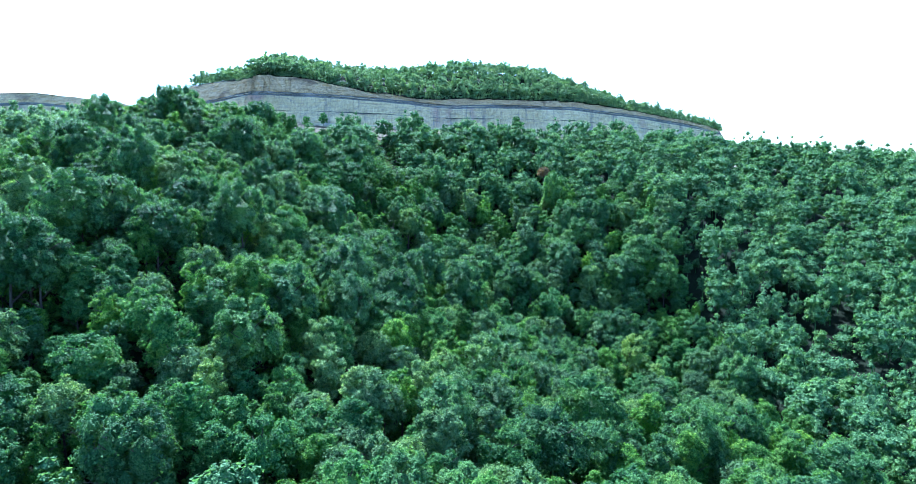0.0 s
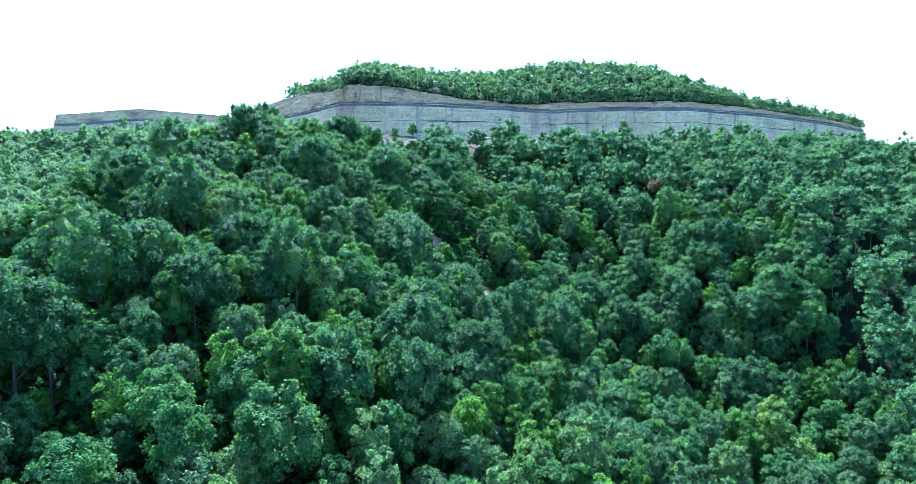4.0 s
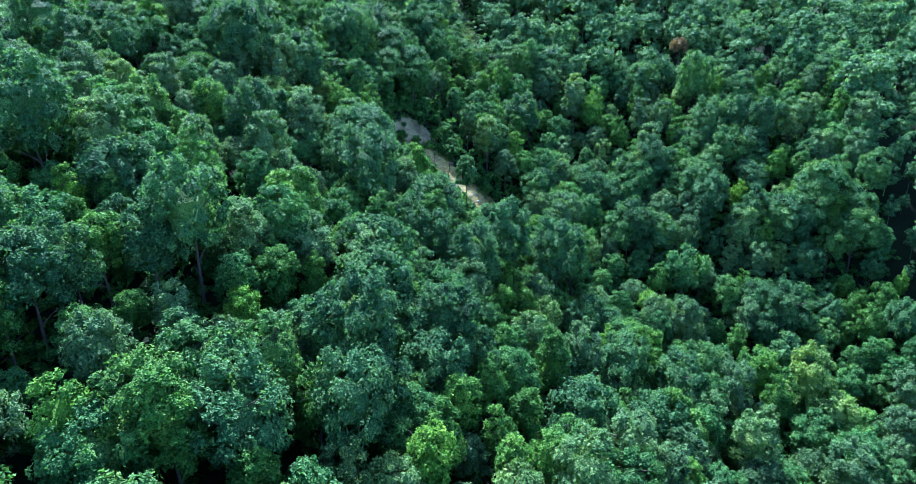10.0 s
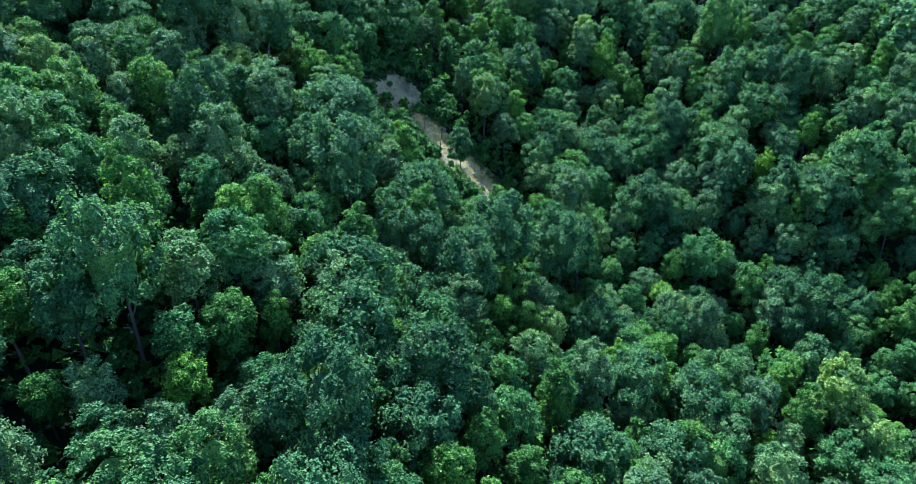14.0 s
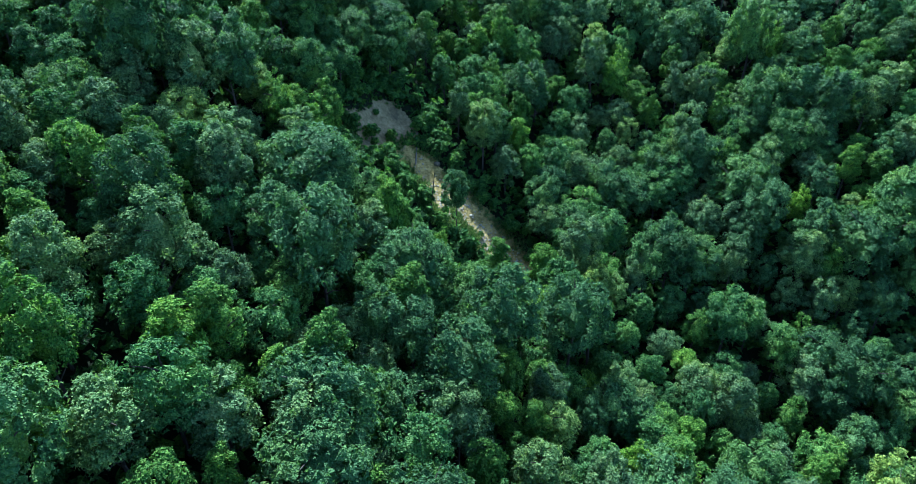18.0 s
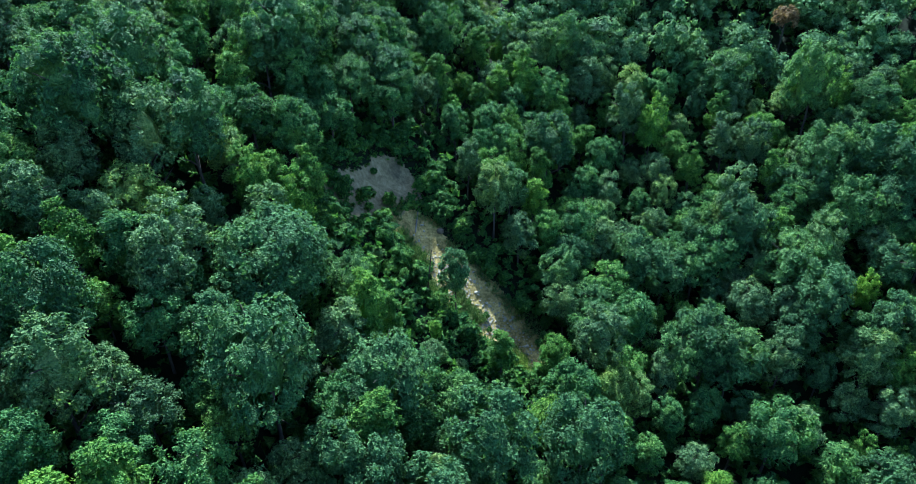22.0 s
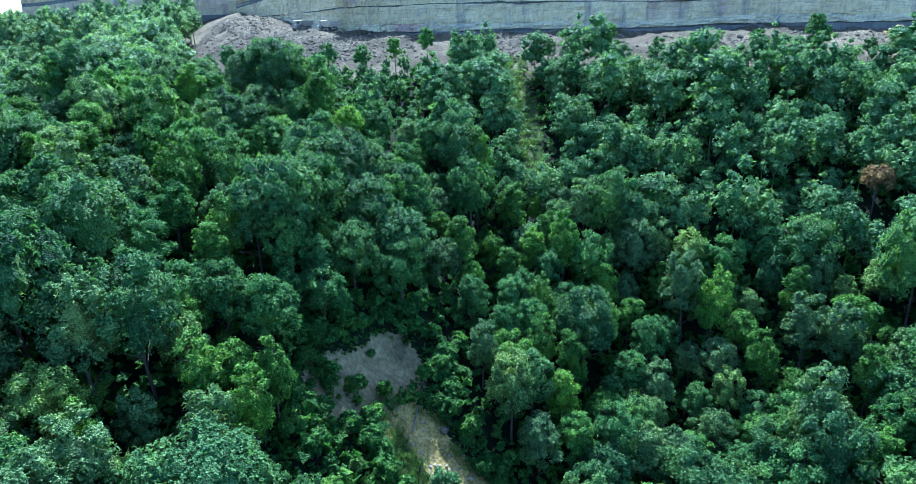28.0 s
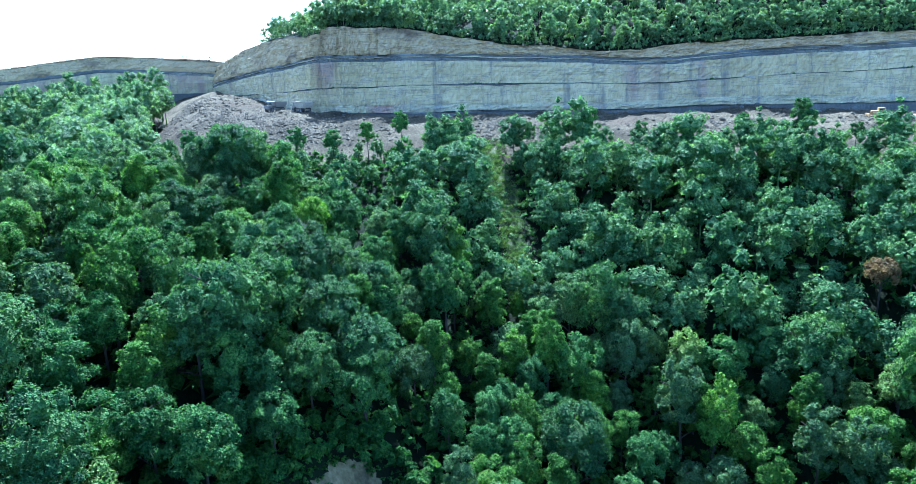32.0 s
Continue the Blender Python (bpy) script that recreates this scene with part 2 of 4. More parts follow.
STRATA = {
    "overburden": surface("weathered_overburden", [(0.3, (0.30, 0.215, 0.115)), (0.5, (0.47, 0.355, 0.195)), (0.72, (0.62, 0.50, 0.30))], 0.05, 0.9, 0.95, 0.9, 0.8, stretch=(1, 1, 2.2), stain=(0.19, 0.14, 0.09), stain_scale=(0.05, 0.05, 0.12), crack=(0.15, 0.12, 0.09)),
    "shale": surface("dark_shale", [(0.3, (0.085, 0.086, 0.084)), (0.55, (0.17, 0.168, 0.158)), (0.75, (0.30, 0.29, 0.26))], 0.06, 1.0, 0.9, 0.6, 1.5, stretch=(1, 1, 5.0), stain=(0.32, 0.30, 0.25), stain_scale=(0.05, 0.05, 0.4), crack=(0.05, 0.05, 0.05)),
    "sandstone": surface("grey_sandstone", [(0.32, (0.33, 0.270, 0.145)), (0.5, (0.50, 0.415, 0.235)), (0.68, (0.63, 0.535, 0.32))], 0.035, 0.8, 0.9, 0.6, 0.7, stretch=(1, 1, 0.55), stain=(0.38, 0.275, 0.20), stain_scale=(0.045, 0.045, 0.012), stain_cut=(0.56, 0.66), streak=(0.16, 0.155, 0.15), crack=(0.20, 0.19, 0.175)),
    "coal": surface("coal_seam", [(0.3, (0.06, 0.06, 0.06)), (0.52, (0.13, 0.128, 0.12)), (0.7, (0.32, 0.305, 0.27))], 0.05, 0.8, 0.85, 0.6, 2.0, stretch=(1, 1, 3.0), stain=(0.36, 0.335, 0.28), stain_scale=(0.06, 0.06, 0.3)),
    "limestone": surface("pale_bench_rock", [(0.3, (0.34, 0.295, 0.175)), (0.5, (0.50, 0.435, 0.27)), (0.75, (0.63, 0.56, 0.38))], 0.04, 1.0, 0.9, 0.7, 0.9, stretch=(1, 1, 1.4), stain=(0.40, 0.27, 0.20), stain_scale=(0.05, 0.05, 0.015), stain_cut=(0.58, 0.68), streak=(0.22, 0.22, 0.22), crack=(0.18, 0.18, 0.18)),
    "footing": surface("dark_footing", [(0.3, (0.07, 0.068, 0.064)), (0.55, (0.14, 0.135, 0.125)), (0.75, (0.26, 0.25, 0.23))], 0.08, 1.2, 0.95, 0.7, 1.5),
}


def paint(name, colour, rough=0.5, metal=0.0, dirt=(0.22, 0.19, 0.16)):
    m, N, L, p = node_material(name)
    geo = N.new("ShaderNodeNewGeometry").outputs["Position"]
    n = noise_node(N, L, 1.5, 6, 0.7, geo)
    r = ramp(N, [(0.45, (0, 0, 0)), (0.7, (1, 1, 1))])
    L.new(n.outputs[0], r.inputs[0])
    L.new(mixer(N, L, "MIX", r.outputs[0], colour, dirt), p.inputs["Base Color"])
    p.inputs["Roughness"].default_value, p.inputs["Metallic"].default_value = rough, metal
    return m


TRUCK_PAINT = paint("truck_paint", (0.20, 0.18, 0.15), 0.6)
BED_PAINT = paint("bed_paint", (0.34, 0.30, 0.23), 0.6)
YELLOW = paint("machine_yellow", (0.40, 0.24, 0.07), 0.5)
RUBBER = paint("rubber", (0.02, 0.02, 0.02), 0.85)
STEEL = paint("worn_steel", (0.25, 0.24, 0.23), 0.45, 0.8)
GLASS = paint("cab_glass", (0.03, 0.04, 0.045), 0.1, 0.0, (0.06, 0.06, 0.06))

# ---- the lie of the land ----
GX = np.array([-280, -190, -120, -70, -30, 10, 55, 110, 180, 280], float)
GY = np.array([0, 80, 140, 190, 235, 275, 320, 390, 470], float)
HEIGHTS = np.array([
    [18, 10, 5, 3, 0, -4, -9, -14, -13, -3],
    [27, 23, 24, 20, 16, 11, 0, -8, -4, 10],
    [29, 26, 42, 45, 27, 7, -3, -7, 1, 17],
    [29, 22, 64, 55, 31, 5, -11, -8, 8, 24],
    [33, 43, 75, 61, 33, 11, -2, 5, 17, 31],
    [38, 55, 83, 67, 43, 19, 23, 28, 26, 39],
    [47, 62, 85, 70, 51, 42, 43, 49, 40, 54],
    [67, 82, 90, 90, 85, 82, 79, 74, 67, 66],
    [90, 96, 99, 97, 96, 93, 90, 82, 74, 70]], float)


def smooth(a, b, v):
    t = np.clip((v - a) / (b - a), 0, 1)
    return t * t * (3 - 2 * t)


def hermite(xs, v):
    """Cell and four weights of a cubic through the knots xs."""
    v = np.clip(v, xs[0], xs[-1])
    i = np.clip(np.searchsorted(xs, v) - 1, 0, len(xs) - 2)
    x0, x1 = xs[i], xs[i + 1]
    d, t = x1 - x0, (v - xs[i]) / (xs[i + 1] - xs[i])
    im, ip = np.maximum(i - 1, 0), np.minimum(i + 2, len(xs) - 1)
    h00, h10, h01, h11 = 2 * t**3 - 3 * t**2 + 1, t**3 - 2 * t**2 + t, -2 * t**3 + 3 * t**2, t**3 - t**2
    sa, sb = d / (x1 - xs[im]), d / (xs[ip] - x0)
    return (im, i, i + 1, ip), (-h10 * sa, h00 - h11 * sb, h01 + h10 * sa, h11 * sb)


def waves(x, y, s, k=0):
    """A cheap uneven swell between about -1 and 1."""
    return (np.sin(x * s + 1.7 * np.sin(y * s * 0.8 + k)) + np.sin(y * s * 1.1 + 1.3 * np.sin(x * s * 0.7 + 2 * k) + k) + 0.6 * np.sin((x + y) * s * 1.9 + k) + 0.5 * np.sin((x - y) * s * 2.7 + 3 * k)) / 3.1


BENCH_X = [-400, -290, -240, -215, -175, -140, -95, -52, 10, 60, 110, 170, 260, 400]
BENCH_Y = [505, 500, 462, 412, 374, 348, 368, 384, 392, 404, 440, 500, 560, 640]


def bench_edge(x):
    return np.interp(x, BENCH_X, BENCH_Y)


def bench_level(x):
    return np.interp(x, [-400, -260, -212, -150, -100, 30, 110, 180, 240, 400], [106, 104, 102, 97, 95.5, 93, 88, 79, 74, 66])


def capsule(x, y, a, b):
    """Distance from a stretch a-b in the plan."""
    dx, dy = b[0] - a[0], b[1] - a[1]
    t = np.clip(((x - a[0]) * dx + (y - a[1]) * dy) / (dx * dx + dy * dy), 0, 1)
    return np.hypot(x - a[0] - t * dx, y - a[1] - t * dy)


def slide_near(x, y):
    """Distances from the bare scarp and from the tongue of earth below it."""
    return capsule(x, y, (-47, 256), (-42, 270)), capsule(x, y, (-34, 258.5), (-12, 249.5))


def gully_near(x, y):
    return np.minimum(capsule(x, y, (-55, 388), (-43, 366)), capsule(x, y, (-43, 370), (-32, 337)) + 0.6)


def land(x, y):
    """Height of the ground."""
    x, y = np.asarray(x, float), np.asarray(y, float)
    (cx, wx), (cy, wy) = hermite(GX, x), hermite(GY, y)
    z = sum(wy[j] * wx[i] * HEIGHTS[cy[j], cx[i]] for j in range(4) for i in range(4))
    z = z + 0.9 * waves(x, y, 0.09) + 0.45 * waves(x, y, 0.31, 1.0)
    e = bench_edge(x)
    up = smooth(e - 4, e + 42, y)
    rough = 1.6 * waves(x, y, 0.11, 2.0) + 0.9 * waves(x, y, 0.33, 1.0) + 0.4 * waves(x, y, 0.9, 1.0)
    z = z * (1 - up) + (bench_level(x) + rough) * up
    z = z - 6.0 * smooth(120, 330, x) * smooth(260, 430, y) + 1.8 * np.exp(-((x + 138) ** 2 + (y - 416) ** 2) / 200.0)
    far = smooth(600, 1500, np.hypot(x, y - 250))
    z = z * (1 - far) + (10 + 12 * waves(x, y, 0.004)) * far
    s, t = slide_near(x, y)
    z = z - 2.2 * np.exp(-(t / 6.5) ** 2) - 2.5 * np.exp(-(s / 6.0) ** 2)
    return z - 1.2 * np.exp(-(gully_near(x, y) / 5) ** 2)


# ---- mesh helpers ----
def tri_mesh(name, verts, tris, mats, index=None, flat=False):
    me = bpy.data.meshes.new(name)
    v, f = np.asarray(verts, np.float32), np.asarray(tris, np.int32)
    me.vertices.add(len(v))
    me.vertices.foreach_set("co", v.ravel())
    me.loops.add(f.size)
    me.loops.foreach_set("vertex_index", f.ravel())
    me.polygons.add(len(f))
    me.polygons.foreach_set("loop_start", np.arange(0, f.size, 3, dtype=np.int32))
    for m in mats:
        me.materials.append(m)
    if index is not None:
        me.polygons.foreach_set("material_index", np.asarray(index, np.int32))
    me.update(calc_edges=True)
    if flat:
        me.shade_flat()
    return me


def grid_tris(rows, cols):
    a = (np.arange(rows - 1)[:, None] * cols + np.arange(cols - 1)[None]).ravel()
    return np.concatenate([np.stack([a, a + 1, a + cols + 1], 1), np.stack([a, a + cols + 1, a + cols], 1)])


def part(name, bm, material, parent, label=""):
    me = bpy.data.meshes.new(name)
    bm.to_mesh(me)
    bm.free()
    me.materials.append(material)
    ob = new(name, me)
    ob.parent = parent
    if label:
        tagged(ob, label)
    return ob


def join(pieces):
    """One set of vertices and triangles out of several."""
    vs, fs, n = [], [], 0
    for v, f in pieces:
        vs.append(v)
        fs.append(f + n)
        n += len(v)
    return np.concatenate(vs), np.concatenate(fs)


# ---- ground, one sheet to the horizon ----
def graded(lo, a, b, hi, fine, coarse):
    mid = np.arange(a, b + fine, fine)
    left, right = a - np.geomspace(fine, a - lo, coarse)[::-1], b + np.geomspace(fine, hi - b, coarse)
    return np.concatenate([left, mid, right])


xs, ys = graded(-3200, -180, 160, 3200, 2.6, 34), graded(-2600, 80, 470, 3800, 2.6, 34)
xs = np.sort(np.concatenate([xs[(xs < -64) | (xs > 2)], np.arange(-63.5, 2, 0.55)]))
ys = np.sort(np.concatenate([ys[(ys < 236) | (ys > 284)], np.arange(236.5, 284, 0.55)]))
X, Y = np.meshgrid(xs, ys)
jitter = np.random.RandomState(3)
inside = (X > -175) & (X < 155) & (Y > 85) & (Y < 465)
X = X + inside * jitter.uniform(-0.17, 0.17, X.shape)
Y = Y + inside * jitter.uniform(-0.17, 0.17, Y.shape)
Z = land(X, Y)
gtris = grid_tris(len(ys), len(xs))
gv = np.stack([X.ravel(), Y.ravel(), Z.ravel()], 1)
mid = gv[gtris].mean(1)
sd, td = slide_near(mid[:, 0], mid[:, 1])
wob = 1.3 * waves(mid[:, 0], mid[:, 1], 0.7) + jitter.normal(size=len(mid)) * 0.2
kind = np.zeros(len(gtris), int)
kind[(mid[:, 1] > bench_edge(mid[:, 0]) - 6 + 3 * wob) & (mid[:, 1] < 760) & (mid[:, 0] > -420) & (mid[:, 0] < 150)] = 3
kind[gully_near(mid[:, 0], mid[:, 1]) < 3.6 + wob] = 4
soft_edge = 0.9 * waves(mid[:, 0], mid[:, 1], 0.33, 1.0) + 0.25 * wob
kind[td < 6.6 + 1.3 * soft_edge] = 1
kind[sd < 5.2 + 1.5 * soft_edge] = 2
ground = new("ground", tri_mesh("ground", gv, gtris, [FLOOR_SHADED, SLIDE_EARTH, SCARP_CLAY, SPOIL, GRASSY], kind))
tagged(ground, "steep hollow of shade-darkened forest floor with bare earth and quarry spoil", "ground", kind="structure")

# ---- highwalls: stacked strata along a line, with a hill on top ----
def along(points, n):
    """n points along a rounded line, with the unit normal that points to the front."""
    p = np.asarray(points, float)
    k = np.arange(len(p), dtype=float)
    u = np.linspace(0, len(p) - 1, n)
    (c, w) = hermite(k, u)
    out = sum(w[j][:, None] * p[c[j]] for j in range(4))
    d = np.gradient(out[:, :2], axis=0)
    d /= np.hypot(d[:, 0], d[:, 1])[:, None]
    return out, np.stack([d[:, 1], -d[:, 0]], 1)


def band(line, normal, low, high, out_low, out_high, rows, seed, block=0.35):
    """One stratum: a face with uneven relief, and a ledge on top of it."""
    rng = np.random.RandomState(seed)
    n = len(line)
    vs = []
    s = np.arange(n)
    slabs = np.cumsum(rng.rand(n) < 0.09)
    depth = rng.uniform(-1, 1, slabs.max() + 1)[slabs]
    for r in range(rows):
        f = r / (rows - 1)
        rel = block * (0.9 * depth + 0.8 * waves(s * 0.45, np.full(n, f * 9.0), 0.5, seed) + 0.25 * rng.uniform(-1, 1) + rng.uniform(-0.5, 0.5, n))
        o = out_low + (out_high - out_low) * f**1.5 + rel
        vs.append(np.concatenate([line[:, :2] + normal * np.reshape(o, (-1, 1)), (low + (high - low) * f)[:, None]], 1))
    back = vs[-1].copy()
    back[:, :2] -= normal * 1.6
    vs.append(back)
    return np.concatenate(vs), grid_tris(rows + 1, n)


def highwall(name, label, line, normal, layers, seed):
    wall = tagged(new(name), label, "rock cliff", kind="structure")
    for i, (kind_, low, high, o0, o1, rows, block) in enumerate(layers):
        v, f = band(line, normal, low, high, o0, o1, rows, seed + i, block)
        ob = new("stratum", tri_mesh("stratum", v, f, [STRATA[kind_]], flat=True))
        ob.parent = wall
    return wall


# x, y, top of the face, rise of the hill behind
WALL = [(-300, 560, 108, 0), (-262, 524, 119, 2), (-200, 476, 128, 7), (-144, 432, 127.5, 10), (-128, 424.5, 130, 11), (-97, 428, 127.5, 11), (-30, 446, 117, 19),
        (32, 472, 119.0, 26), (90, 500, 119.5, 23), (150, 540, 116, 11), (235, 602, 107, 1), (262, 660, 100, 0), (250, 740, 95, 0)]
line, nrm = along(WALL, 900)
top, rise = line[:, 2] + 0.8 * waves(line[:, 0], line[:, 1], 0.10, 2.0) + 0.35 * waves(line[:, 0], line[:, 1], 0.35, 1.0), line[:, 3]
swell = 0.7 * waves(line[:, 0], line[:, 1], 0.035) + 0.3 * waves(line[:, 0], line[:, 1], 0.12, 1.0) + 0.12 * waves(line[:, 0], line[:, 1], 0.5, 2.0)
thick = np.clip(0.45 + 0.6 * waves(line[:, 0], line[:, 1], 0.06, 4.0) + 0.25 * waves(line[:, 0], line[:, 1], 0.3, 3.0), 0.12, 1.3)
sx = line[:, 0]
seam_u = np.minimum(np.interp(sx, [-300, -200, -134, -60, 0, 32, 90, 160, 240], [107, 115, 119.4, 117, 113.5, 115, 116, 112, 104]), top - 1.5) + swell
seam_l = np.interp(sx, [-300, -200, -134, -60, 0, 32, 90, 160, 240], [100, 103.5, 107, 106.5, 104.5, 105, 106, 102, 96]) + swell * 0.8
foot = np.interp(sx, [-300, -200, -134, 30, 120, 200, 260], [99, 98.5, 96.5, 94, 91, 88, 84]) + 0.4 * swell
floor_z = np.full(len(sx), 70.0)
lean = 2.0 + 0.27 * np.maximum(top - seam_u, 0.8)
layers = [
    ("footing", floor_z, foot + 0.2, 2.2, 1.4, 4, 0.4),
    ("coal", foot + 0.2, foot + 0.4 + thick, 0.4, 0.4, 3, 0.35),
    ("limestone", foot + 0.4 + thick, foot + 3.6 + 0.8 * swell, 1.3, 1.0, 5, 0.6),
    ("sandstone", foot + 3.6 + 0.8 * swell, seam_l - thick, 0.8, 0.5, 6, 0.5),
    ("coal", seam_l - thick, seam_l, 0.1, 0.0, 3, 0.3),
    ("sandstone", seam_l, seam_u - 2.6, 0.2, -0.5, 9, 0.55),
    ("shale", seam_u - 2.6, seam_u - 1.0 - 0.5 * thick, -1.0, -1.3, 4, 0.35),
    ("limestone", seam_u - 1.0 - 0.5 * thick, seam_u - 1.0, -0.9, -0.9, 2, 0.25),
    ("shale", seam_u - 1.0, seam_u - 0.1 * thick, -1.2, -1.6, 3, 0.35),
    ("overburden", seam_u - 0.1 * thick, np.maximum(top, seam_u + 0.8), -1.4 - 0.6 * thick, -lean, 12, 0.95),
]
highwall("highwall_main", "tall grey mined rock wall with dark coal seams", line, nrm, layers, 11)

LEFT = [(-405, 580, 118), (-386, 515, 120), (-374, 470, 121.3), (-358, 478, 122.5), (-328, 499, 126.5), (-295, 522, 124.5), (-262, 548, 120), (-250, 590, 114)]
lline, lnrm = along([(x, y, z, 0) for x, y, z in LEFT], 150)
lt = lline[:, 2] + 0.5 * waves(lline[:, 0], lline[:, 1], 0.08)
lf = np.interp(lline[:, 0], [-520, -380, -360, -250], [90, 96, 105, 103])
highwall("highwall_far", "hazy brown mined rock wall beyond the hollow", lline, lnrm, [
    ("footing", lf - 25, lf, 6.0, 2.0, 3, 0.6),
    ("sandstone", lf, lt - 9, 1.0, 0.4, 6, 0.6),
    ("shale", lt - 9, lt - 7, -0.5, -0.6, 3, 0.3),
    ("overburden", lt - 7, lt, -0.8, -2.5, 6, 0.8)], 41)


def cap(name, label, line, normal, top, rise, first, depth, seed, material):
    """The land on top of a highwall, from its edge back over the ridge."""
    steps = np.array([0, 4, 10, 18, 28, 40, 54, 70, 90, 115, 150, 200]) * depth
    vs = []
    for k, d in enumerate(steps):
        h = np.sin(np.minimum(d / (58 * depth), 1.6) * math.pi / 2)
        z = top + rise * h - max(0, d - 90 * depth) * 0.25
        p = line[:, :2] - normal * np.reshape(first + d, (-1, 1))
        z = z + (0.6 + 0.5 * waves(p[:, 0], p[:, 1], 0.15, seed) if k else 0.1)
        vs.append(np.concatenate([p, z[:, None]], 1))
    return tagged(new(name, tri_mesh(name, np.concatenate(vs), grid_tris(len(steps), len(line)), [material])), label, "hill", kind="structure")


hill = cap("hilltop", "wooded hilltop above the rock wall", line, nrm, np.maximum(top, seam_u + 0.8), rise, lean - 0.2, 1.0, 1, FLOOR_SHADED)
k0 = int(np.argmin(np.hypot(lline[:, 0] + 366, lline[:, 1] - 474)))
cap("far_plateau", "bare spoil plateau on top of the far wall", lline[k0:], lnrm[k0:], lt[k0:], np.zeros(len(lt) - k0), np.full(len(lt) - k0, 2.0), 0.3, 2, SPOIL)


# ---- trees ----
def ico():
    bm = bmesh.new()
    bmesh.ops.create_icosphere(bm, subdivisions=1, radius=1.0)
    v, f = np.array([p.co[:] for p in bm.verts]), np.array([[p.index for p in t.verts] for t in bm.faces])
    bm.free()
    return v, f


ICO_V, ICO_F = ico()
OCT_V = np.array([(1, 0, 0), (-1, 0, 0), (0, 1, 0), (0, -1, 0), (0, 0, 1), (0, 0, -1)], float)
OCT_F = np.array([(0, 2, 4), (2, 1, 4), (1, 3, 4), (3, 0, 4), (2, 0, 5), (1, 2, 5), (3, 1, 5), (0, 3, 5)])


def unit(v):
    return v / np.maximum(np.linalg.norm(v, axis=1), 1e-6)[:, None]


def crown(seed, width, height, base, blobs, leaves, leaf, core=True, spire=0.0):
    """A crown of many small leaves round uneven clumps, with lobes, hollows and a dark heart. base: height of its underside."""
    rng = np.random.RandomState(seed)
    k = np.arange(blobs) + 0.5
    zz = 1 - 1.66 * k / blobs
    aa = k * 2.39996 + rng.uniform(-0.35, 0.35, blobs)
    d = unit(np.stack([np.sqrt(np.maximum(1 - zz * zz, 0)) * np.cos(aa), np.sqrt(np.maximum(1 - zz * zz, 0)) * np.sin(aa), zz], 1) + rng.normal(size=(blobs, 3)) * 0.14)
    size3 = np.array((width * 0.5, width * 0.5, height * 0.5))
    few = blobs < 20
    rb = rng.uniform(0.22, 0.44, blobs) * (0.98 if few else 0.80 if blobs < 42 else 0.72)
    lobes = unit(rng.normal(size=(4, 3)) + (0, 0, 0.3))
    reach = 0.95 + 0.09 * (d @ lobes.T > 0.62).sum(1) + rng.uniform(-0.15, 0.06, blobs)
    c = d * (np.clip(reach, 0.62, 1.22) - rb * 0.85)[:, None] * size3
    c[:, 2] += height * 0.5
    up = np.clip(c[:, 2] / height, 0, 1)
    narrow = (1 - spire * up) * np.clip(0.62 + 1.1 * up, 0, 1)
    c[:, :2] *= narrow[:, None]
    r = rb * width * 0.5 * (0.6 + 0.4 * narrow)
    n = int(leaves * 3.2)
    pick = rng.choice(blobs, n, p=r**2 / (r**2).sum())
    ld = unit(rng.normal(size=(n, 3)) + (0, 0, 0.55) + 0.5 * d[pick])
    p = c[pick] + ld * (r[pick] * rng.uniform(0.74, 1.0, n) * (1 + 0.28 * rng.rand(n) ** 3))[:, None] * (1, 1, 0.9)
    gap = np.linalg.norm(p[:, None] - c[None], axis=2) / r[None]
    gap[np.arange(n), pick] = 9
    keep = np.nonzero(gap.min(1) > 0.84)[0][:leaves]
    p, ld = p[keep], ld[keep]
    n = len(p)
    nor = unit(ld * 0.45 + 0.35 * d[pick[keep]] + rng.normal(size=(n, 3)) * 0.45 + (0, 0, 0.35))
    t1 = unit(np.cross(nor, rng.normal(size=(n, 3))))
    t2 = np.cross(nor, t1)
    size = leaf * rng.uniform(0.5, 1.35, n)[:, None]
    tri = np.stack([p + t1 * size, p - t1 * size * 0.5 + t2 * size * 0.75, p - t1 * size * 0.55 - t2 * size * 0.7], 1)
    pieces = [(tri.reshape(-1, 3), np.arange(n * 3).reshape(-1, 3))]
    hv = ICO_V * (1, 1, 1) if core else OCT_V
    pieces.append((hv * rng.uniform(0.9, 1.1, (len(hv), 1)) * size3 * 0.52 * (0.9 - 0.3 * spire, 0.9 - 0.3 * spire, 1) + (0, 0, height * 0.5), ICO_F if core else OCT_F))
    for i in range(blobs):
        pieces.append((OCT_V * r[i] * rng.uniform(0.70, 0.92, (6, 1)) * (1, 1, 0.9) + c[i], OCT_F))
    v, f = join(pieces)
    return v + (0, 0, base), f


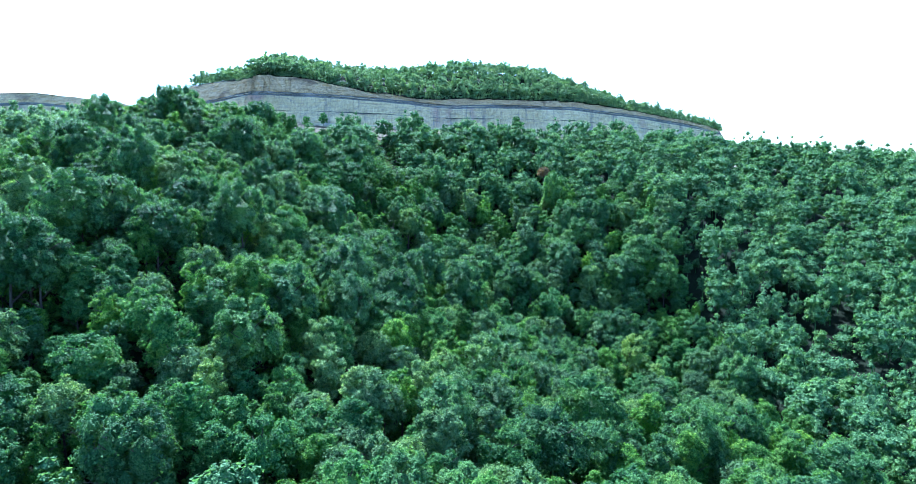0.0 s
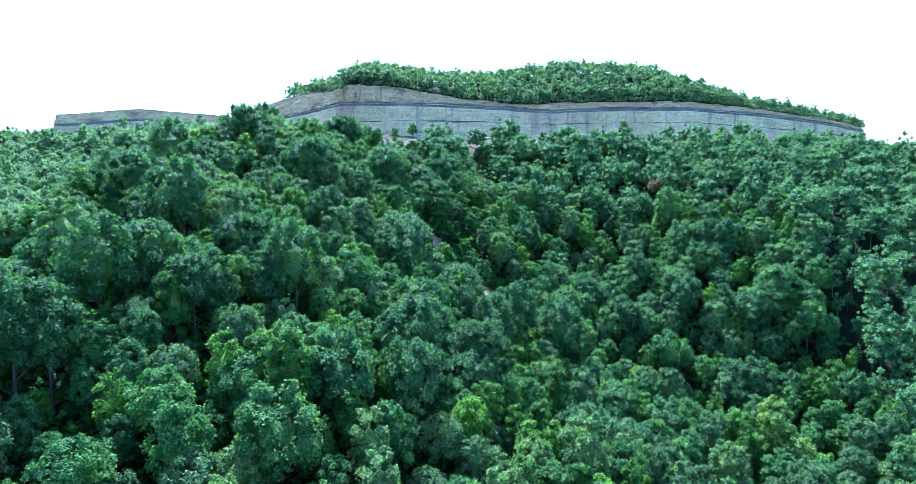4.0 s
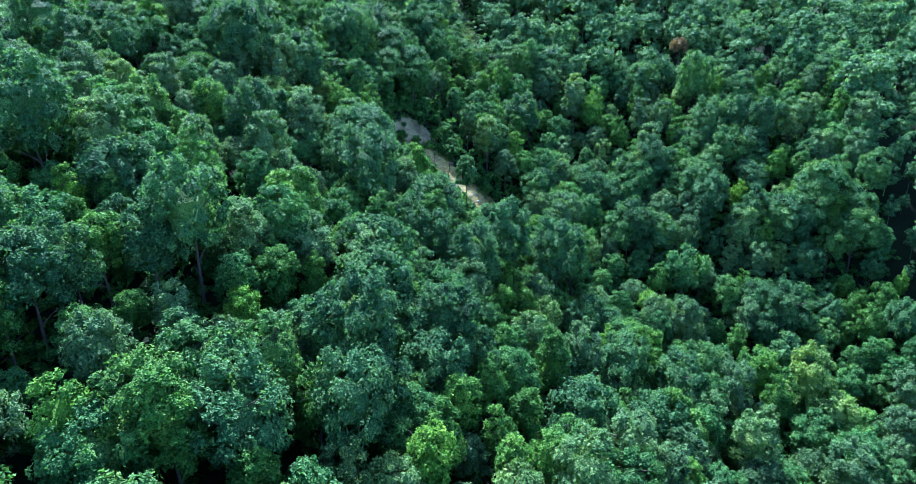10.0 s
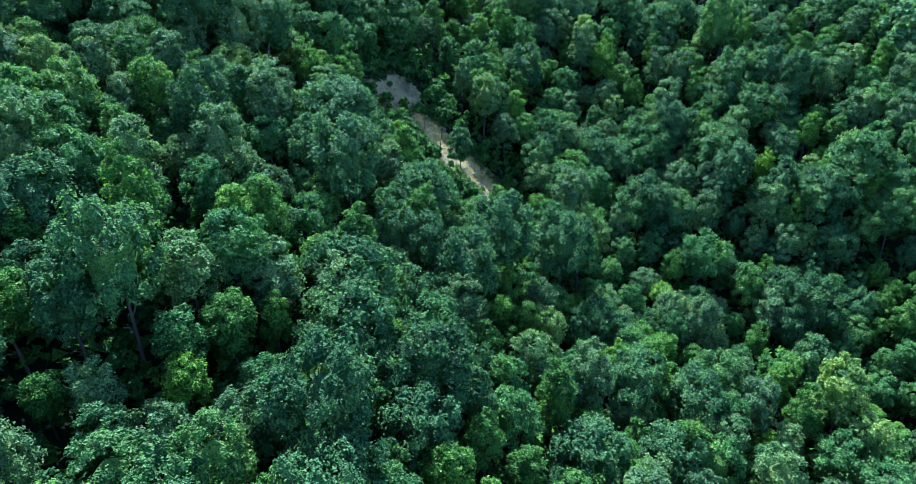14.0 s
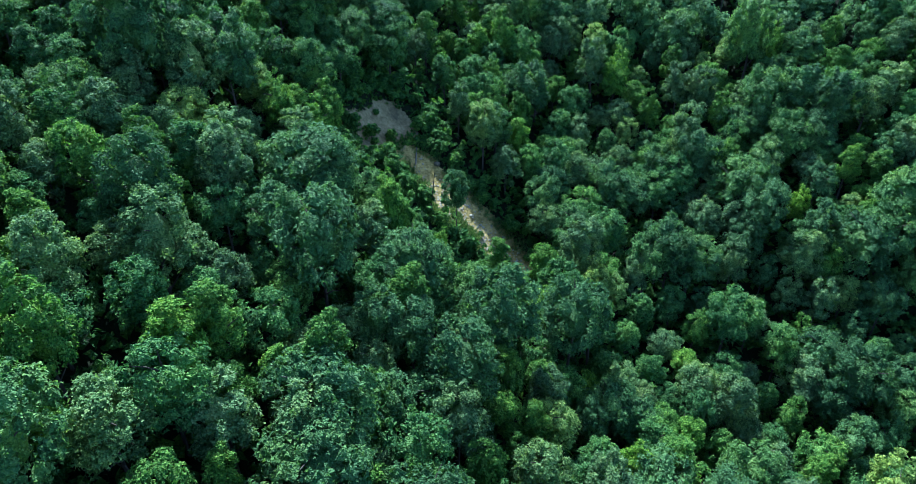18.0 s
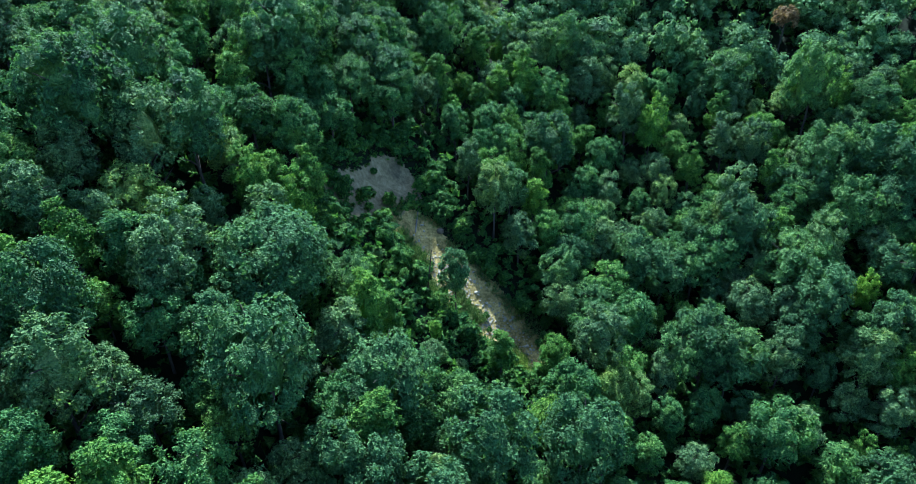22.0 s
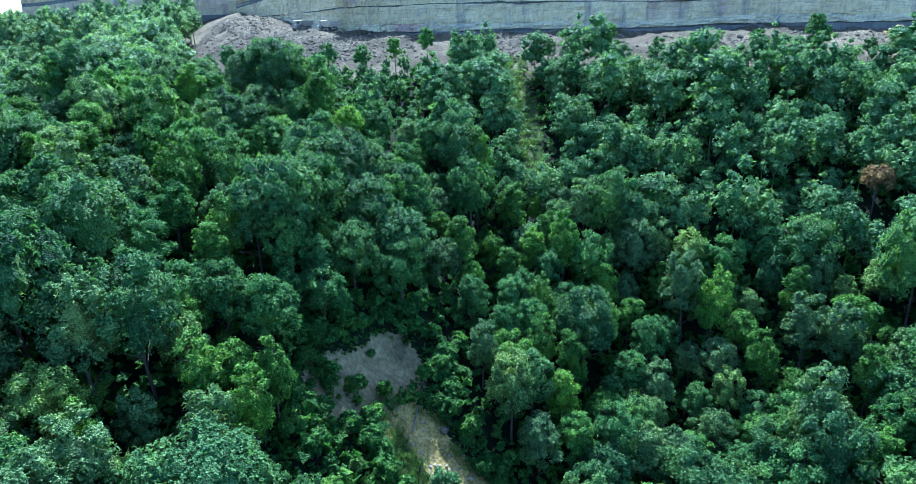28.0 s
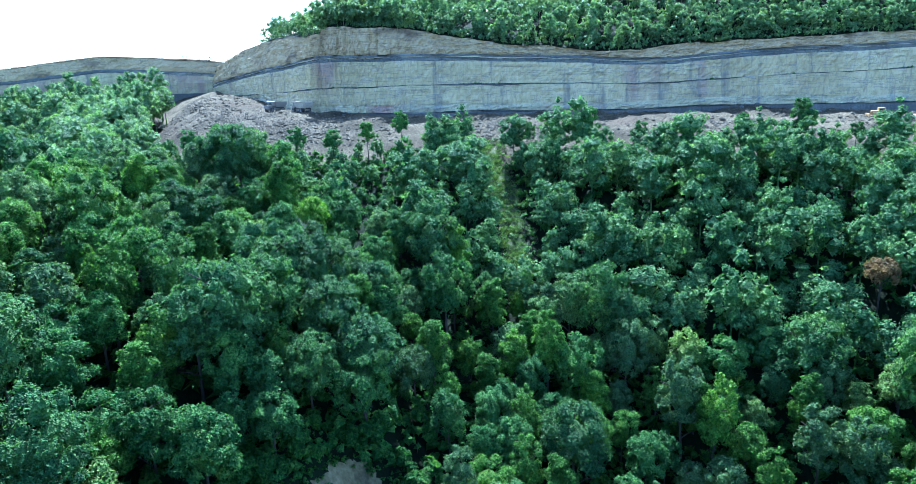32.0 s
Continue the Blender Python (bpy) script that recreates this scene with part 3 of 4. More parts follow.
def limb(a, b, ra, rb, sides=5, bend=0.0, segments=3):
    """A tapered limb from a to b."""
    a, b = np.array(a, float), np.array(b, float)
    d = unit((b - a)[None])[0]
    u = unit(np.cross(d, (0.3, 1, 0.1))[None])[0]
    w = np.cross(d, u)
    ang = np.arange(sides) * 2 * math.pi / sides
    rings = []
    for k in range(segments + 1):
        t = k / segments
        c = a + (b - a) * t + np.array((0, 0, bend * math.sin(t * math.pi)))
        rr = ra + (rb - ra) * t
        rings.append(c + rr * (np.cos(ang)[:, None] * u + np.sin(ang)[:, None] * w))
    v = np.concatenate(rings)
    f = []
    for k in range(segments):
        for s in range(sides):
            p, q = k * sides + s, k * sides + (s + 1) % sides
            f += [(p, q, q + sides), (p, q + sides, p + sides)]
    return v, np.array(f)


def trunk(seed, total, first, spread, limbs=5, r=0.28):
    rng = np.random.RandomState(seed + 500)
    lean = rng.uniform(-0.4, 0.4, 2)
    tip = (lean[0], lean[1], total * 0.86)
    pieces = [limb((0, 0, -1.5), tip, r, 0.05, 6, 0, 4)]
    for k in range(limbs):
        z = first + (total * 0.75 - first) * (k + rng.rand() * 0.6) / limbs
        a = k * 2.4 + rng.rand()
        ln = spread * rng.uniform(0.55, 0.9)
        s = z / total / 0.86
        pieces.append(limb((lean[0] * s, lean[1] * s, z), (ln * math.cos(a), ln * math.sin(a), z + ln * rng.uniform(0.5, 0.9)), r * 0.42, 0.04, 4, 0.2, 2))
    return join(pieces)


# kind: label, category, leaves, crown width, crown height, height of its underside, clumps, spire
KINDS = {
    "oak_tree": ("broad rounded dark green oak in the hillside forest", LEAF_OAK, 10.4, 11.6, 3.8, 46, 0.05),
    "poplar_tree": ("tall narrow yellow-green tulip poplar in the forest", LEAF_POPLAR, 8.2, 13.2, 3.6, 38, 0.22),
    "maple_tree": ("full mid-green maple in the hillside forest", LEAF_MAPLE, 9.4, 11.8, 3.4, 42, 0.12),
    "ash_tree": ("pale grey-green ash with silvery leaves in the forest", LEAF_ASH, 9.0, 11.4, 3.8, 40, 0.10),
}
LEAVES_NEAR = 2300
tree_kinds = {}
for ki, (kname, (label, leafmat, w, h, base, blobs, spire)) in enumerate(KINDS.items()):
    tree_kinds[kname] = []
    for variant in range(3):
        seed = 100 * ki + 7 * variant
        root = tagged(new(kname), label, "tree", kname.replace("_", " ") + "s on the hillside")
        tv, tf = trunk(seed, base + h, base * 0.75, w * 0.45)
        t_ob = new("trunk", tri_mesh("trunk", tv, tf, [BARK]))
        k = 1 + 0.12 * (variant - 1)
        cv, cf = crown(seed, w * k, h / k, base, blobs, LEAVES_NEAR, 0.265, True, spire)
        c_ob = new("crown", tri_mesh("crown", cv, cf, [leafmat], flat=True))
        t_ob.parent = c_ob.parent = root
        tree_kinds[kname].append(root)
TREE_TOP = {k: v[3] + v[4] for k, v in KINDS.items()}

# trees that stand out, by kind: place and height of the top
OAK_TREES = [(-12, 291.7, 62.1), (-47.5, 280.3, 62.3), (-77.8, 244.5, 82.5), (20.9, 294.3, 38.5), (-76.9, 229.3, 86.1), (-28.6, 215.5, 47.3), (57, 221.2, 11.3), (40.9, 275.1, 37.9), (-57.7, 154.8, 61.9), (-63.1, 145.8, 62.9), (-93.8, 165.9, 72.9), (-105.7, 183.3, 80.5), (-120.8, 174.7, 74.5), (53, 263.7, 30.1), (-25.7, 149.2, 41.5), (-94.4, 318.6, 99.5), (-74.3, 272.3, 88.6), (18.7, 253.1, 25.8), (56.1, 311.2, 50.2), (-63.7, 270.7, 82.9), (-46.9, 207.5, 61.7), (-38.8, 204.6, 56.5), (-24.8, 203.4, 41.1), (-53.3, 158.7, 60.7), (-18.1, 172.2, 40.6), (-72, 142.7, 61.5), (-78.6, 304.2, 85.3), (-65.4, 120.6, 51.5), (-1.5, 124.3, 26.1), (12.9, 212, 18.3)]
POPLAR_TREES = [(-39.6, 297.4, 67.7), (-26.7, 308.9, 61.6), (8.4, 315.6, 55), (-4.4, 243.5, 34.6), (39.7, 299.7, 48.2), (23.2, 214.6, 17.6), (-4.6, 226.2, 36.1), (-14, 238.3, 35.6), (-28.1, 192.3, 44.1), (12.1, 201.7, 21.7), (58.5, 257.6, 28.5), (-4, 199.6, 29.9), (-42.3, 318, 77.2)]
MAPLE_TREES = [(-52.7, 264.2, 68.4), (-67.3, 249, 74.4), (10.9, 257.5, 35.3), (-53.6, 205.8, 62.1), (-55.2, 184.6, 63.7), (-46.7, 174.1, 59.2), (-47, 157.9, 54.4), (-3, 276.2, 42.2), (-58.2, 326.4, 82), (-42.1, 312.5, 77.1), (-77.9, 259.9, 84.6), (-56, 214.6, 61.5), (47.3, 241.1, 17.9), (-20.3, 183.3, 41), (-5.7, 174.6, 30.7), (62.8, 216.2, 6.8), (26.9, 219.9, 17.3), (66.3, 240.2, 16.7), (5.7, 228.2, 31.7), (-7, 183, 32.1), (22.5, 327, 60.7), (-47.4, 124.9, 48.6), (-60.6, 103.1, 43.6), (57.8, 212.2, 5.6)]
ASH_TREES = [(29.3, 306.9, 52.5), (2.6, 247.6, 32.5), (33, 267.9, 34.4), (-68, 230.1, 75.7), (-24.5, 326, 66.7), (-32.5, 177, 47), (-15.7, 190.6, 36), (31.6, 227.5, 15.7), (-16.1, 206.2, 41.1), (-43.4, 146.4, 50.9), (-31, 162.3, 45.2), (-59.7, 124.5, 52.1), (-54.3, 135.9, 56.6), (-75.1, 172.4, 70), (-42.8, 112, 42.1), (47.3, 281.6, 38.1), (40.4, 267.1, 32.7), (-57.4, 299.8, 76), (-67.2, 216.7, 70.4), (51.2, 234.9, 13.8), (-36.2, 150.8, 48), (24.8, 259.8, 23.7), (-83.9, 259, 88), (-9.3, 140.7, 28.5), (-25, 106.3, 34.7), (-18.4, 137.7, 37.6)]
# place, kind, size of those that shade the landslip
SHADING = [(-47, 285, "oak_tree", 1.3), (-45, 279, "maple_tree", 1.1), (-52.5, 275, "oak_tree", 0.85), (-24, 279, "maple_tree", 0.8), (-18.5, 275.5, "oak_tree", 0.9), (-10, 271, "maple_tree", 0.9), (-4, 258, "ash_tree", 0.95), (-56, 268, "maple_tree", 1)]
LANDMARKS = list(SHADING)
for kname, places in (("oak_tree", OAK_TREES), ("poplar_tree", POPLAR_TREES), ("maple_tree", MAPLE_TREES), ("ash_tree", ASH_TREES)):
    for x, y, z_top in places:
        LANDMARKS.append((x, y, kname, float(np.clip((z_top - float(land(x, y))) / TREE_TOP[kname], 0.55, 1.4))))
NOTED = {
    (-14, 238.3): "young yellow-green poplar at the foot of the landslip",
    (-4.4, 243.5): "bright lime-green poplar at the lower end of the landslip",
    (-63.1, 145.8): "broad spreading oak on the crest of the spur",
    (-39.6, 297.4): "tall yellow-topped poplar above the landslip",
    (31.6, 227.5): "pale ash in the bottom of the hollow",
    (23.2, 214.6): "bright lime-green poplar low in the hollow",
    (-45, 279): "tall maple shading the bare scarp below it",
}
rng = np.random.RandomState(12)
spots = [(x, y, k, s) for x, y, k, s in LANDMARKS]
taken = [(x, y, 4.6 * s) for x, y, k, s in LANDMARKS] + [(-24, 246.5, 5), (45, 344, 5.5), (45, 338, 5), (35.5, 397, 5), (-22.5, 387.5, 4), (-30, 248, 4), (-46, 224, 9.5), (-58, 280, 5), (-35, 271, 7), (-33, 279, 6), (-39, 281.5, 6.5), (-29, 265, 5)]


def clear_of_slide(x, y, room):
    s, t = slide_near(x, y)
    sunny = 5.5 if y > 255 - 0.6 * (x + 22) else 0.0
    return s > 8 + room and t > 8 + sunny + room and gully_near(x, y) > 6.6 + room and capsule(x, y, (-40, 262), (-30, 250)) > 5 + room


def scatter(x0, x1, y0, y1, step, wanted):
    """Uneven places in a rectangle, kept apart, that satisfy wanted(x, y)."""
    r = step * 0.775
    cells, out = {}, []
    for _ in range(int((x1 - x0) * (y1 - y0) / (step * step) * 11)):
        x, y = x0 + rng.rand() * (x1 - x0), y0 + rng.rand() * (y1 - y0)
        i, j = int(x // r), int(y // r)
        if any((x - a) ** 2 + (y - b) ** 2 < r * r for u in (i - 1, i, i + 1) for v in (j - 1, j, j + 1) for a, b in cells.get((u, v), ())):
            continue
        if wanted(x, y):
            cells.setdefault((i, j), []).append((x, y))
            out.append((x, y))
    return out


def free(x, y):
    return all((x - a) ** 2 + (y - b) ** 2 > r * r for a, b, r in taken)


def room_above(x, y):
    """Young growth stands below the landslip and at the edge of the spoil."""
    if -46 < x < -4 and 228 < y < 252:
        return min(1.0, max(0.26, (250 - 0.36 * (x + 34) - 6 - y) * 0.038 + 0.2))
    if -150 < x < -66 and y > bench_edge(x) - 42:
        return 0.46
    if x < -162 and y > bench_edge(x) - 60:
        return 1.45
    return 1.0


NEAR = (-134, 92, 82, 326)
names = list(KINDS)
counts = dict.fromkeys(names, 0)
for x, y in scatter(*NEAR, 6.55, lambda x, y: clear_of_slide(x, y, 0) and free(x, y) and y < bench_edge(x) - 8):
    mix_ = waves(np.float64(x), np.float64(y), 0.05, 3.0) + rng.normal() * 0.7
    kname = names[int(np.clip((mix_ + 1.3) / 2.6 * 4, 0, 3))]
    for _ in range(4):
        if counts[kname] < 299:
            break
        kname = names[(names.index(kname) + 1) % 4]
    else:
        continue
    counts[kname] += 1
    spots.append((x, y, kname, float(np.clip(rng.lognormal(0.0, 0.19), 0.55, 1.45)) * 0.91 * room_above(x, y)))
zs = land([s[0] for s in spots], [s[1] for s in spots])
used = set()
for (x, y, kname, s), z in zip(spots, zs):
    v = rng.randint(3)
    wide = s if s < 1.0 else 1.0 + 0.55 * (s - 1.0)
    m = pose(x, y, float(z), rng.uniform(-3, 3), rng.uniform(-3, 3), rng.uniform(0, 360)) @ Matrix.Diagonal((wide * rng.uniform(0.86, 1.10), wide * rng.uniform(0.86, 1.10), s, 1))
    first = tree_kinds[kname][v]
    if (kname, v) in used:
        made = copy_thing(first, m)
    else:
        made = first
        first.matrix_basis = m
        used.add((kname, v))
    for (lx, ly), text in NOTED.items():
        if (x, y) == (lx, ly):
            tagged(made, text)

# ---- farther woods, past counting ----
FAR_MODELS = [join([crown(900 + i, w, h, b, 19, n, lf, False, sp), limb((0, 0, -1.5), (0, 0, b + h * 0.5), 0.25, 0.06, 4, 0, 1)])
              for i, (w, h, b, n, lf, sp) in enumerate([(9.6, 13.0, 2.0, 520, 0.40, 0.1), (8.0, 13.8, 2.2, 490, 0.38, 0.28), (8.6, 13.0, 1.9, 500, 0.39, 0.25), (8.2, 12.2, 1.8, 490, 0.39, 0.2), (8.8, 14.4, 2.2, 500, 0.39, 0.3)])]
MID_MODELS = [join([crown(930 + i, w, h, b, 16, n, lf, False, sp), limb((0, 0, -1.5), (0, 0, b + h * 0.5), 0.25, 0.06, 4, 0, 1)])
              for i, (w, h, b, n, lf, sp) in enumerate([(9.4, 11, 3.6, 330, 0.52, 0.1), (7.2, 12.5, 4, 310, 0.49, 0.4), (8.4, 11, 3.5, 320, 0.51, 0.25)])]
TINY_MODELS = [join([crown(950 + i, w, h, b, 11, n, lf, False, sp), limb((0, 0, -1.5), (0, 0, b + h * 0.5), 0.2, 0.06, 3, 0, 1)])
               for i, (w, h, b, n, lf, sp) in enumerate([(7.4, 8.5, 1.2, 150, 0.56, 0.15), (6.0, 9.5, 1.2, 140, 0.52, 0.35), (6.6, 8.5, 1.0, 140, 0.54, 0.2)])]


def woods(name, label, places, models, lo, hi, young=True, leafmat=LEAF_WOODS):
    pieces = []
    for x, y, z in places:
        v, f = models[rng.randint(len(models))]
        a, s = rng.uniform(0, 6.283), float(np.clip(rng.normal((lo + hi) / 2, (hi - lo) * 0.42), lo * 0.75, hi * 1.25)) * (room_above(x, y) if young else 1.0)
        ca, sa = math.cos(a) * s, math.sin(a) * s
        pieces.append((np.stack([v[:, 0] * ca - v[:, 1] * sa + x, v[:, 0] * sa + v[:, 1] * ca + y, v[:, 2] * s * rng.uniform(0.9, 1.15) + z], 1), f))
    v, f = join(pieces)
    return tagged(new(name, tri_mesh(name, v, f, [leafmat], flat=True)), label, "woodland", kind="stuff")


def on_land(places):
    return [(x, y, float(z)) for (x, y), z in zip(places, land([p[0] for p in places], [p[1] for p in places]))] if places else []


def outside_near(x, y):
    return not (NEAR[0] - 3 < x < NEAR[1] + 3 and NEAR[2] - 3 < y < NEAR[3] + 3)


woods("bench_woods", "dense green woods along the upper slope below the spoil bench",
      on_land(scatter(-137, 130, 322, 420, 6.5, lambda x, y: outside_near(x, y) and free(x, y) and clear_of_slide(x, y, 0) and y < bench_edge(x) - 2)), FAR_MODELS, 0.74, 1.28)
woods("right_slope_woods", "dense green woods on the facing spur",
      on_land(scatter(74, 330, 60, 560, 7.5, lambda x, y: outside_near(x, y) and not (x < 133 and y > 320) and y < bench_edge(x) + 15 and x < 0.74 * y + 18)), FAR_MODELS, 0.62, 1.26)
# haze over this slope is put into the lighter leaf colour
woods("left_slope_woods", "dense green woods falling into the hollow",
      on_land(scatter(-430, -100, 60, 500, 7.2, lambda x, y: outside_near(x, y) and not (x > -140 and y > 319) and y < bench_edge(x) - 2 and -x < max(0.74 * y + 18, 0.98 * (y - 46) + 12, 1.43 * (y - 190) + 8))), MID_MODELS, 0.8, 1.1, True, LEAF_PALE_HAZE)
woods("lower_woods", "dense green woods in the bottom of the hollow", on_land(scatter(-100, 74, 36, 98, 7.2, outside_near)), FAR_MODELS, 0.8, 1.1)

woods("outer_woods", "green woods on the lower slopes round the hollow",
      on_land(scatter(-230, 190, -50, 150, 8.8, lambda x, y: y < 33 or (x > 80 and x > 0.74 * y + 22) or (x < -106 and -x > max(0.74 * y + 22, 0.98 * (y - 46) + 16)))), TINY_MODELS, 1.15, 1.6, False)

hill_places = []
edge = np.maximum(top, seam_u + 0.8)
for d in np.arange(0.8, 68, 4.2):
    for i in range(0, len(line), 5):
        k = min(max(i + rng.randint(-3, 4), 0), len(line) - 1)
        if line[k, 0] < -206 or line[k, 1] > 640 or (line[k, 0] < -130 and d < 6 and rng.rand() < 0.6):
            continue
        dd = d + rng.uniform(-2.2, 2.2)
        dd = max(dd, 0.8)
        x, y = line[k, :2] - nrm[k] * (lean[k] + dd) + rng.uniform(-1.5, 1.5, 2)
        hill_places.append((x, y, edge[k] + rise[k] * math.sin(min(dd / 58, 1.6) * math.pi / 2)))
# hilltop and rim leaves lightened too, haze painted into their colour
woods("hilltop_woods", "bright green woods covering the hill above the rock wall, lightened for haze", hill_places, TINY_MODELS, 0.62, 1.0, False, LEAF_PALE_HAZE)
RIM_MODELS = [crown(970 + i, 4.6, 4.0, -0.5, 5, 34, 0.62, False, 0.1) for i in range(3)]
rim_places = []
for i in range(0, len(line), 3):
    if -205 < line[i, 0] < 236 and line[i, 1] < 620:
        for d in (0.2, 2.6, 5.2, 8.0):
            if line[i, 0] < -118 and rng.rand() < 0.8:
                continue
            dd = max(d + rng.uniform(-1.2, 1.2), 0.0)
            x, y = line[i, :2] - nrm[i] * (lean[i] + dd)
            rim_places.append((x, y, edge[i] + rise[i] * math.sin(min(dd / 58, 1.6) * math.pi / 2)))
woods("rim_bushes", "low green bushes along the rim of the rock wall", rim_places, RIM_MODELS, 0.55, 1.0, False, LEAF_PALE_HAZE)

# ---- single trees and shrubs that stand out ----
def ground_z(x, y):
    return float(land(np.array([x]), np.array([y]))[0])


def simple_tree(name, label, category, at, crown_args, trunk_args, leafmat, group="", barkmat=BARK, scale=1.0, turn=0.0):
    root = tagged(new(name), label, category, group)
    tv, tf = trunk(*trunk_args)
    a = new("trunk", tri_mesh("trunk", tv, tf, [barkmat]))
    a.parent = root
    if crown_args:
        cv, cf = crown(*crown_args)
        b = new("crown", tri_mesh("crown", cv, cf, [leafmat], flat=True))
        b.parent = root
    root.matrix_basis = pose(at[0], at[1], ground_z(*at), 0, 0, turn) @ Matrix.Scale(scale, 4)
    return root


simple_tree("lone_tree", "slim dark green tree standing alone on the landslip", "tree", (-24, 246.5), (31, 6.6, 12.0, 5.0, 34, 1700, 0.28, True, 0.22), (31, 17, 6.4, 1.8, 5, 0.20), LEAF_OAK)
simple_tree("oak_tree", "huge oak with a wide round crown towering over its neighbours", "tree", (-46, 224), (39, 18.5, 14.5, 5.5, 64, 4200, 0.36, True, 0.05), (39, 20, 5.5, 8.0, 8, 0.5), LEAF_OAK, "oak trees on the hillside")
simple_tree("sapling", "bright yellow-green sapling beside the bare scarp", "tree", (-36.5, 269), (36, 3.2, 3.6, 1.2, 14, 420, 0.26, False, 0.1), (36, 5, 1.4, 1.0, 4, 0.08), LEAF_POPLAR)
simple_tree("rusty_tree", "dying tree with rusty red-brown leaves in the forest", "tree", (45, 344), (33, 7.0, 6.5, 7.5, 24, 900, 0.30, True, 0.1), (33, 14, 6.5, 2.9, 5, 0.25), LEAF_RUST, scale=max(0.8, (71.0 - ground_z(45, 344)) / 14.0))
simple_tree("tall_tree", "tall light green tree rising above the woods on the bench edge", "tree", (35.5, 397), (34, 8.5, 13, 6, 30, 1500, 0.36, True, 0.35), (34, 19, 6, 3.4, 5, 0.28), LEAF_MAPLE)
simple_tree("tall_tree", "tall green tree rising above the woods on the bench edge", "tree", (-22.5, 387.5), (35, 6.4, 11.5, 6, 26, 1200, 0.36, True, 0.3), (35, 17, 6, 2.6, 5, 0.24), LEAF_MAPLE)


def bare_tree(seed, at, total, label):
    """A leafless grey tree: trunk, limbs and twigs."""
    r2 = np.random.RandomState(seed)
    root = tagged(new("dead_tree"), label, "dead tree", "dead trees")
    pieces = [limb((0, 0, -1), (0.3, 0.2, total), 0.2, 0.03, 6, 0, 4)]
    twigs = []
    for k in range(16):
        z = total * (0.35 + 0.6 * k / 16)
        a, ln = k * 2.4 + r2.rand(), (total - z) * 0.45 + 1.1
        end = np.array((ln * math.cos(a), ln * math.sin(a), z + ln * r2.uniform(0.5, 1.0)))
        pieces.append(limb((0, 0, z), end, 0.07, 0.02, 4, 0, 2))
        for j in range(5):
            t = 0.4 + 0.12 * j
            p = np.array((0, 0, z)) * (1 - t) + end * t
            q = p + r2.normal(size=3) * 0.55 + (0, 0, 0.6)
            twigs.append(limb(p, q, 0.025, 0.008, 3, 0, 1))
    for nm, pc in (("trunk", pieces), ("twigs", twigs)):
        v, f = join(pc)
        ob = new(nm, tri_mesh(nm, v, f, [DEADWOOD]))
        ob.parent = root
        if nm == "twigs":
            tagged(ob, "fine dry grey twigs", kind="stuff")
    root.matrix_basis = pose(at[0], at[1], ground_z(*at))


bare_tree(61, (38.8, 216), 12, "bare grey dead tree among green crowns")
bare_tree(62, (-47, 84), 16, "bare grey dead tree among green crowns")
bare_tree(63, (-69.5, 304), 17, "bare grey-brown dead tree among green crowns")
bare_tree(64, (22, 258), 13, "bare grey dead tree among green crowns")

snag = tagged(new("snag"), "leaning dead trunk without branches on the landslip", "dead tree")
v, f = join([limb((0, 0, -0.8), (1.2, 0.4, 9.5), 0.17, 0.08, 6, 0, 4), limb((0.7, 0.25, 6), (1.8, 0.0, 7.0), 0.05, 0.02, 4, 0, 1)])
stem = new("trunk", tri_mesh("trunk", v, f, [BARK]))
stem.parent = snag
snag.matrix_basis = pose(-30, 248, ground_z(-30, 248))

fallen = tagged(new("fallen_log"), "pale fallen birch trunk lying on the bare earth", "log")
z0, z1 = ground_z(-35.4, 260), ground_z(-36.8, 270)
v, f = limb((-35.4, 260, z0 + 0.35), (-36.8, 270, z1 + 0.6), 0.16, 0.07, 7, 0.1, 5)
body = new("stem", tri_mesh("stem", v, f, [DEADWOOD]))
v, f = limb((-36.5, 267.5, z1 + 0.5), (-38.2, 270.2, z1 + 1.5), 0.06, 0.02, 4, 0.1, 2)
side = new("branch", tri_mesh("branch", v, f, [DEADWOOD]))
body.parent = side.parent = fallen

# slender trees on the bench edge
slim = [simple_tree("slender_tree", "slender small-crowned tree at the edge of the spoil bench", "tree", p,
                    (70 + i, 5.0 + 0.6 * (i % 3), 8.0, 6.0, 24, 800, 0.30, True, 0.25), (70 + i, 14, 5.5, 1.9, 5, 0.17), LEAF_MAPLE, "slender trees on the bench edge")
        for i, p in enumerate([(-114, 340), (-99, 351), (-122, 335)])]
for i, (x, y) in enumerate([(-107, 343), (-131, 337), (-91, 357), (-84, 365), (-76, 372), (-68, 377), (-40, 384), (-8, 389), (4, 391), (20, 394), (50, 400), (-138, 340)]):
    copy_thing(slim[i % 3], pose(x, y, ground_z(x, y), 0, 0, 70 * i) @ Matrix.Scale(0.85 + 0.06 * (i % 5), 4))

